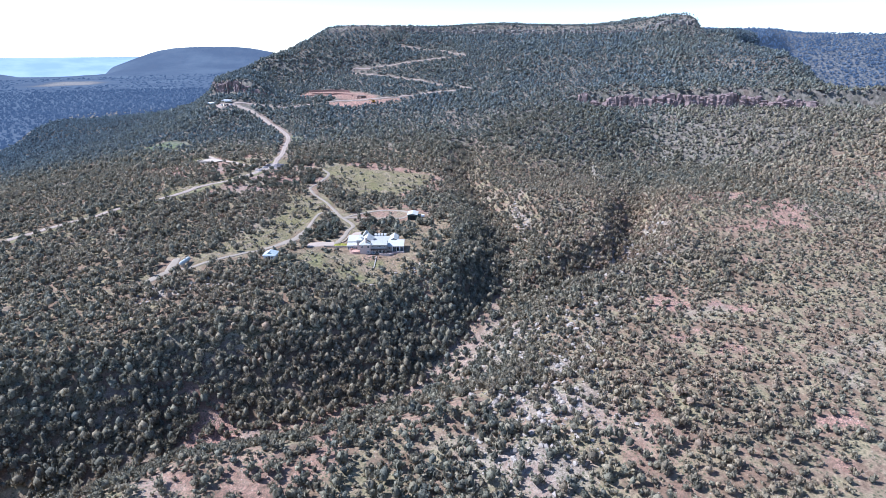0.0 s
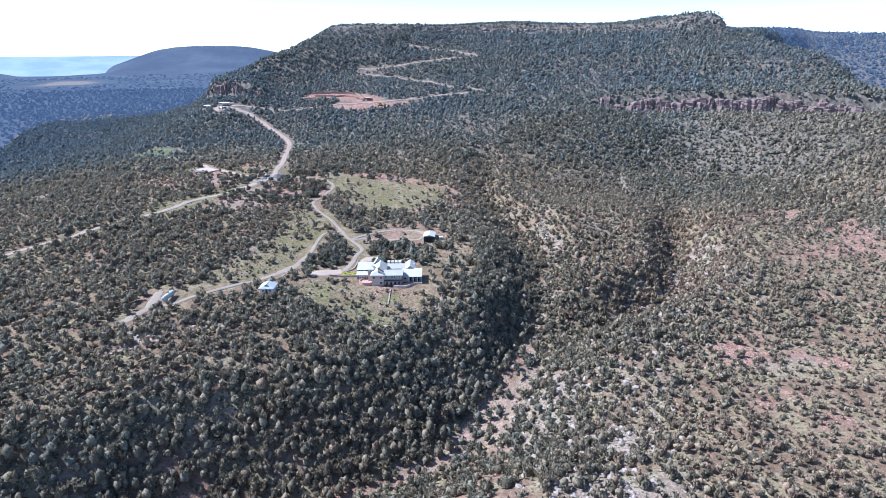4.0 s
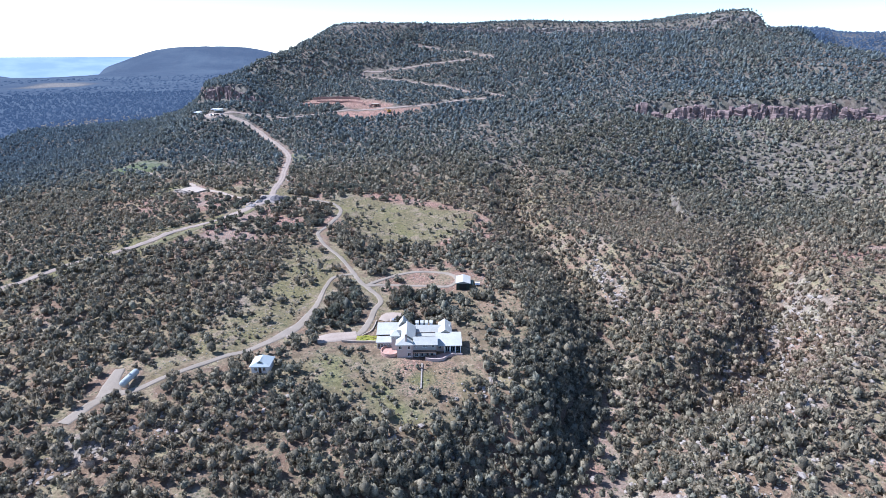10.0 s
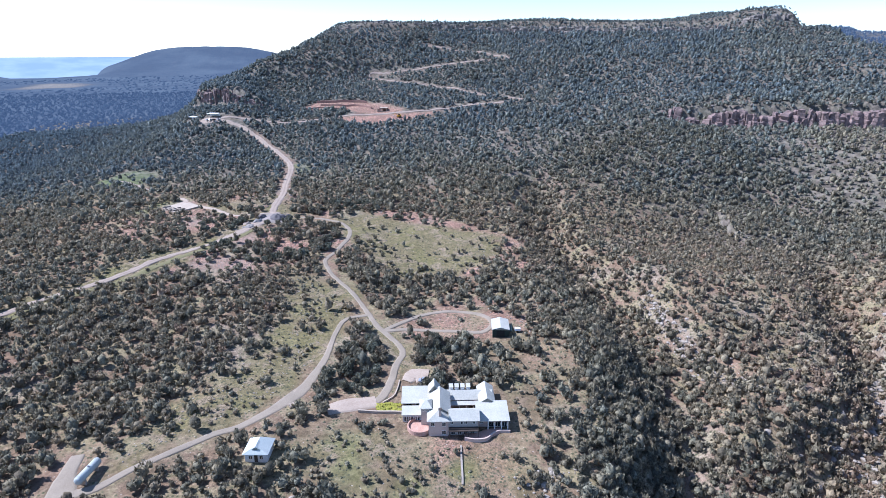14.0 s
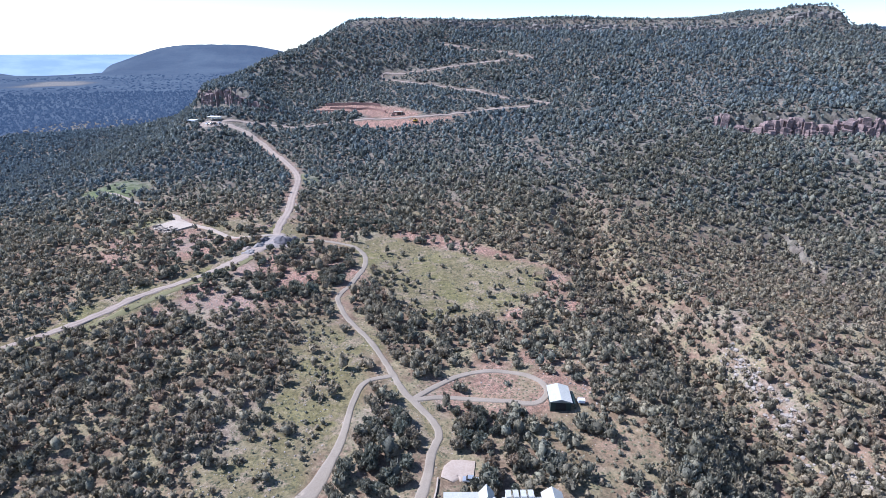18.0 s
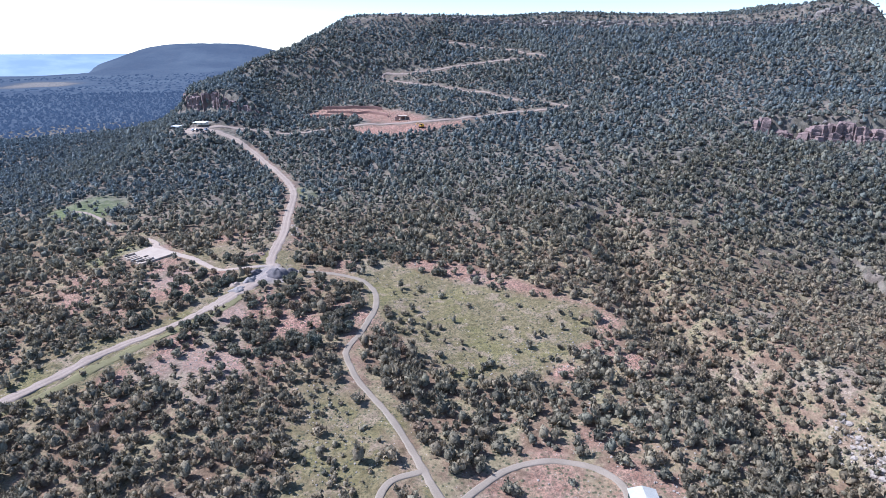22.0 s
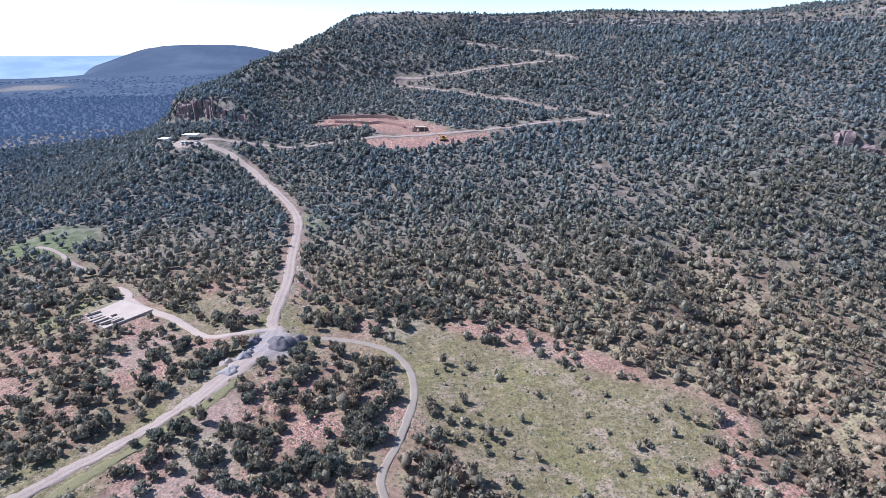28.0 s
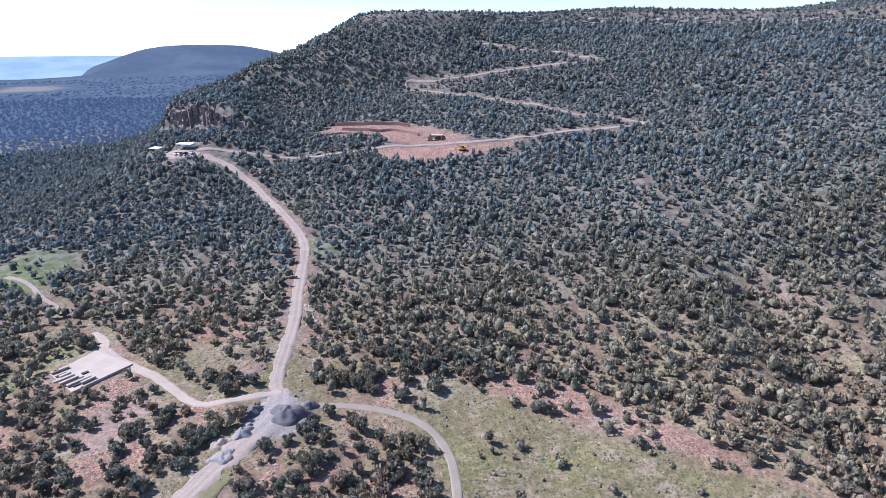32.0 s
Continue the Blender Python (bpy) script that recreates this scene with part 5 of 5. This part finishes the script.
# ---------------------------------------------------------------- trees
def woods(x, y):
    """How thickly trees stand, 0 to 1, and how large they grow."""
    c = cover(x, y)
    thick = 0.88 + 0 * x
    patch = blotch(x, y, 22, 21)
    thick = thick * (0.66 + 0.62 * patch)
    east = smooth(40, 110, x - 0.35 * (y - 130)) * smooth(400, 250, y)
    junction = smooth(115, 75, np.hypot(x + 20, y - 470))
    thick = thick * (1 - 0.02 * junction) * (1 - 0.05 * east)
    thick = np.maximum(thick, 1.1 * smooth(-8, -20, height(x, y)) * smooth(275, 250, y) * smooth(120, 70, x) * (y > creek_side(x) + 2))
    south = smooth(6, -10, y - creek_side(x)) * smooth(160, 60, x)
    thick = thick * (1 - 0.02 * south) * (1 - 0.12 * smooth(40, 100, x) * smooth(380, 450, y) * smooth(545, 535, y)) * (1 + 0.4 * east)
    valley = smooth(75, 100, x) * smooth(235, 200, x) * smooth(430, 380, y) * smooth(180, 215, y)
    thick = np.maximum(thick, 1.15 * valley)
    thick = np.maximum(thick, 1.0 * smooth(34, 16, along(x, y, BRANCH)[0]))
    thick = thick * (1 + 0.28 * smooth(520, 620, y)) * (1 - 0.25 * smooth(905, 930, 0.62 * x + 0.785 * y) * smooth(1300, 1200, y) * (height(x, y) > 100))
    thick = thick * (1 + 0.5 * smooth(180, 260, x) * smooth(330, 380, y) * smooth(600, 540, y))
    thick = thick * (1 + 0.35 * smooth(12, -5, x) * smooth(290, 320, y) * smooth(470, 430, y))
    thick = np.maximum(thick, 0.9 * smooth(230, 290, x) * smooth(350, 400, y) * smooth(620, 560, y))
    thick = np.maximum(thick, 1.0 * smooth(112, 118, height(x, y)) * (y < 1000))
    field = inside(x, y, FIELD, 2)
    thick = thick * (1 - (0.97 - 0.35 * smooth(425, 400, y) - 0.25 * smooth(52, 36, x)) * field) * (1 - 0.80 * inside(x, y, WEST_MEADOW, 4)) * (1 - 0.5 * inside(x, y, KNOLL_TOP, 5))
    thick = thick * (1 - 0.75 * c["bare"]) * (1 - 0.85 * np.clip(c["lush"], 0, 1)) * (1 - 0.6 * c["pale"]) * (1 - 0.55 * c["grass"] * (1 - field))
    thick = np.maximum(thick, 0.52 * np.maximum(inside(x, y, NORTH_GROVE, 2), inside(x, y, WEST_GROVE, 2)))
    thick = thick * (1 - 0.5 * inside(x, y, EAST_SLOPE, 3)) * (1 - 0.75 * inside(x, y, KNOLL_FRONT, 4))
    thick = thick * (1 - inside(x, y, FILL_SLOPE, 2)) * (1 - inside(x, y, WORKS, 2))
    grow = 1.0 - 0.30 * (1 - valley) * east * smooth(330, 230, y) - 0.28 * field - 0.12 * south * (1 - east) + 0.05 * smooth(560, 700, y) - 0.22 * smooth(110, 190, x) * smooth(560, 420, y) * smooth(300, 240, x)
    return thick, grow


def seen(x, y):
    """True in the country that the flight looks over."""
    a = np.degrees(np.arctan2(x, np.maximum(y, 1)))
    early = (a > -27) & (a < 58) & (np.hypot(x, y) > 85) & (np.hypot(x, y) < 1750)
    return early | ((x > -200) & (x < -60) & (y > 180) & (y < 620) & (y > -1.9 * x - 60))


rng = np.random.RandomState(11)
tx, ty = [], []
for cell, x0, x1, y0, y1, close in ((3.0, -200, 330, 80, 545, True), (3.55, -330, 760, 80, 1010, False), (9.5, -900, 760, 300, 1700, None), (6.5, 760, 1300, 450, 1250, None)):
    px, py = np.meshgrid(np.arange(x0, x1, cell), np.arange(y0, y1, cell))
    px = (px + rng.uniform(-0.46, 0.46, px.shape) * cell).ravel()
    py = (py + rng.uniform(-0.46, 0.46, py.shape) * cell).ravel()
    inner = (px > -200) & (px < 330) & (py < 545)
    middle = (px > -330) & (px < 760) & (py < 1010)
    keep = seen(px, py) & (inner if close else (middle & ~inner) if close is False else ~middle)
    tx.append(px[keep])
    ty.append(py[keep])
# steep ground holds more trees for its area on the plan
for cell, x0, x1, y0, y1 in ((2.7, -200, 260, 120, 310), (4.2, -120, 620, 545, 930)):
    px, py = np.meshgrid(np.arange(x0, x1, cell), np.arange(y0, y1, cell))
    px = (px + rng.uniform(-0.46, 0.46, px.shape) * cell).ravel()
    py = (py + rng.uniform(-0.46, 0.46, py.shape) * cell).ravel()
    steep = np.hypot(height(px + 3, py) - height(px - 3, py), height(px, py + 3) - height(px, py - 3)) / 6
    keep = seen(px, py) & (rng.rand(len(px)) < smooth(0.08, 0.5, steep) * (1.0 if y1 < 400 else 0.6) * np.where((y1 < 400) & (py < creek_side(px) + 3), 0.45, 1))
    tx.append(px[keep])
    ty.append(py[keep])
tx, ty = np.concatenate(tx), np.concatenate(ty)
thick, grow = woods(tx, ty)
thick = thick * (1 - 0.75 * smooth(960, 985, 0.62 * tx + 0.785 * ty) * (tx > 90) * (tx < 560) * (ty < 1500))      # few on the flat top
keep = (rng.rand(len(tx)) < thick) & clear_of_building(tx, ty)
tx, ty, grow = tx[keep], ty[keep], grow[keep]
tz = height(tx, ty)
beyond = (tx < -330) | (tx > 760) | (ty > 1010)
size = grow * (0.95 + 1.55 * rng.rand(len(tx)) ** 1.25) * (0.85 + 0.3 * blotch(tx, ty, 40, 22))
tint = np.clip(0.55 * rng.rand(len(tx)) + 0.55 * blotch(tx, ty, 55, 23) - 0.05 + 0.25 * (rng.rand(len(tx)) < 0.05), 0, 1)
# tint sinks with distance, so far crowns carry haze as a bluer colour
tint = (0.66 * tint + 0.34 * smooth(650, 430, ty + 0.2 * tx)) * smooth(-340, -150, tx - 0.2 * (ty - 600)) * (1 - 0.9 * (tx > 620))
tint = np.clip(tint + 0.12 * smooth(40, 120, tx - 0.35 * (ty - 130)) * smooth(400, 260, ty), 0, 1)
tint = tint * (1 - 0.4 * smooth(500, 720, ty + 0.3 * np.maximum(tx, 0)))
size = size * np.where(beyond, 1.35, 1 - 0.02 * smooth(545, 640, ty)) * (1 - 0.30 * smooth(100, 116, tz))
gully = smooth(-17, -26, tz) * (ty < 275) * (tx < 110) * (ty > creek_side(tx))
size = size * (1 + 0.05 * gully)
conifer = rng.rand(len(tx)) < 0.12 + 0.5 * gully + 0.45 * smooth(60, 110, tz)

size = size * 1.06 * (1 - 0.08 * smooth(25, 0, tx) * (ty < 545))
size = size * (1 - 0.04 * smooth(110, 70, np.hypot(tx + 10, ty - 465)))
single = (~conifer) & ((np.hypot(tx + 5, ty - 470) < 55) | (np.hypot(tx - 32, ty - 318) < 24)) & (size > 1.2)
single &= np.cumsum(single) <= 300
close = (~single) & (ty < 545) & (tx < 330) & (tx > -200)
far = (~single) & (~close)
nearby = (tx > -75) & (tx < 135) & (ty > 150) & (ty < 500) & (ty > 2.4 * tx - 60)

fine_shapes = [crown_shape(30 + k, 6, 66, 1.05, 0.25, 2) for k in range(8)]
fine_tall = [crown_shape(50 + k, 6, 66, 1.45, 0.25, 2) for k in range(5)]
mid_shapes = [crown_shape(40 + k, 5, 27, 1.08, 0.36, 1) for k in range(8)]
tall_shapes = [crown_shape(60 + k, 5, 27, 1.45, 0.36, 1) for k in range(6)]
low_shapes = [crown_shape(80 + k, 3, 10, 1.05, 0.48) for k in range(6)]
small_shapes = [crown_shape(85 + k, 3, 10, 0.9, 0.44) for k in range(5)]
low_tall = [crown_shape(90 + k, 3, 10, 1.4, 0.47) for k in range(5)]
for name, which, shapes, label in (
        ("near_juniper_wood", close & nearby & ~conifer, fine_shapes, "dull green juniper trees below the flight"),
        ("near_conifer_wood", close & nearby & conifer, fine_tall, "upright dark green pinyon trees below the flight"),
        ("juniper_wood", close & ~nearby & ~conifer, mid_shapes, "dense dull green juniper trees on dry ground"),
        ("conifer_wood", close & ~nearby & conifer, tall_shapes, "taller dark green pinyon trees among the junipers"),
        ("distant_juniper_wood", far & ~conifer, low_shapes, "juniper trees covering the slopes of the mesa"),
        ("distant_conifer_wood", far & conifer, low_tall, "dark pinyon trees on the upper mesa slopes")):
    # trees far out west and east take the glowing, haze-painted needles
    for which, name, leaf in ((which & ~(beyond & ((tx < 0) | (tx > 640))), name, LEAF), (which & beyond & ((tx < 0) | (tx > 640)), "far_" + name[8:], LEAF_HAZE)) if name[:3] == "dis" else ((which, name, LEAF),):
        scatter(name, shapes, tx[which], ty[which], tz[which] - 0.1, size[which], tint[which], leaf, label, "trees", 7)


# the same woods go on beside and behind the flight
ox, oy = rng.uniform(-330, 420, 6000), rng.uniform(-160, 640, 6000)
keep = ~seen(ox, oy) & (rng.rand(6000) < 0.35 + 0.75 * blotch(ox, oy, 30, 28)) & clear_of_building(ox, oy)
ox, oy = ox[keep], oy[keep]
scatter("outer_juniper_wood", low_shapes, ox, oy, height(ox, oy) - 0.1, rng.uniform(1.1, 2.4, len(ox)), 0.3 + 0.6 * rng.rand(len(ox)), LEAF,
        "juniper trees on the dry tableland", "trees", 15)

cell = 19.0
fx, fy = np.meshgrid(np.arange(-2200, 1900, cell), np.arange(500, 2900, cell))
fx = (fx + rng.uniform(-0.5, 0.5, fx.shape) * cell).ravel()
fy = (fy + rng.uniform(-0.5, 0.5, fy.shape) * cell).ravel()
a, d = np.degrees(np.arctan2(fx, fy)), np.hypot(fx, fy)
keep = (a > -27) & (a < 58) & (((d > 1750) & (d < 2600)) | ((fx < -900) & (d < 2600))) & (rng.rand(len(fx)) < 0.2 + 0.7 * blotch(fx, fy, 90, 25)) & (np.hypot((fx + 640) / 145, (fy - 2120) / 220) > 1)
fx, fy = fx[keep], fy[keep]
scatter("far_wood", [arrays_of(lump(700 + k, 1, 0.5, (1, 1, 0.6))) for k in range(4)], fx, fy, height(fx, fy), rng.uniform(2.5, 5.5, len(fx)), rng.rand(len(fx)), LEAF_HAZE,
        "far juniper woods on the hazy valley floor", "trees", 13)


def tree_kind(seed):
    """A juniper: a short forked trunk under a broad uneven crown, one metre in radius."""
    tree = thing("juniper_tree", "round dull green juniper tree on dry ground", "tree", (0, 0, -400), 0, "junipers near the road junction")
    rng = np.random.RandomState(seed)
    bm = rod((0, 0, -0.15), (0.04, 0.03, 0.5), 0.12, 0.08, 7)
    for k in range(4):
        a = k * 1.6 + rng.uniform(-0.3, 0.3)
        rod((0.03, 0.02, 0.15 + 0.08 * k), (0.5 * math.cos(a), 0.5 * math.sin(a), 0.75 + 0.12 * k), 0.06, 0.025, 5, bm)
    part("trunk", bm, BARK, tree)
    v, f = crown_shape(seed, 10, 440, 1.05, 0.19, 6)
    crown = new("crown", mesh_from("crown", v, f, LEAF_OBJECT, (), True))
    crown.parent = tree
    return tree


kinds = [tree_kind(120 + k) for k in range(6)]
placed = 0
for x, y, z, s in zip(tx[single], ty[single], tz[single], size[single]):
    m = pose(x, y, z - 0.05, 0, 0, rng.uniform(0, 360))
    src = kinds[placed % 6]
    ob = src if placed < 6 else copy_thing(src, m)
    ob.matrix_basis = m @ Matrix.Diagonal((s, s, s * rng.uniform(0.85, 1.2), 1))
    placed += 1

# small shrubs between the trees, thickest on the dry slope east of the creek
hx, hy = rng.uniform(-130, 330, 29000), rng.uniform(95, 560, 29000)
c = cover(hx, hy)
dry = smooth(30, 100, hx - 0.35 * (hy - 130)) * smooth(420, 300, hy) + 0.7 * smooth(6, -10, hy - creek_side(hx)) * smooth(90, 40, hx)
keep = seen(hx, hy) & (rng.rand(len(hx)) < (0.10 + 0.55 * dry + 0.75 * np.maximum(np.maximum.reduce([inside(hx, hy, KNOLL_TOP, 6), inside(hx, hy, EAST_SLOPE, 4), inside(hx, hy, KNOLL_FRONT, 4)]), 0.8 * inside(hx, hy, WEST_MEADOW, 5))) * (0.35 + 1.3 * blotch(hx, hy, 11, 26)) * (1 - 0.75 * c["bare"]) * (1 - 0.7 * inside(hx, hy, FIELD, 2))) & clear_of_building(hx, hy)
hx, hy = hx[keep], hy[keep]
scatter("shrubs", small_shapes, hx, hy, height(hx, hy) - 0.05, 0.4 + 0.8 * rng.rand(len(hx)) ** 1.6, np.clip(0.45 + 0.5 * rng.rand(len(hx)), 0, 0.97), LEAF,
        "small grey-green shrubs on dry ground", "shrubs", 12)

# low scrub and grass clumps
cell = 2.4
sx, sy = np.meshgrid(np.arange(-120, 260, cell), np.arange(95, 560, cell))
sx = (sx + rng.uniform(-0.5, 0.5, sx.shape) * cell).ravel()
sy = (sy + rng.uniform(-0.5, 0.5, sy.shape) * cell).ravel()
c = cover(sx, sy)
keep = seen(sx, sy) & (rng.rand(len(sx)) < 0.22 + 0.5 * c["grass"] - 0.1 * c["bare"] + 0.5 * np.maximum.reduce([inside(sx, sy, KNOLL_TOP, 6), inside(sx, sy, KNOLL_FRONT, 5), inside(sx, sy, EAST_SLOPE, 5), 0.6 * inside(sx, sy, WEST_MEADOW, 5)])) & clear_of_building(sx, sy)
sx, sy = sx[keep], sy[keep]
tuft_shapes = []
for k in range(4):
    v, f = arrays_of(lump(200 + k, 1, 0.5, (1, 1, 0.7)))
    tuft_shapes.append((v, f))
scatter("scrub", tuft_shapes, sx, sy, height(sx, sy), 0.14 + 0.42 * rng.rand(len(sx)) ** 1.5, rng.rand(len(sx)), SCRUB, "low dry scrub and grass clumps", "scrub", 9)
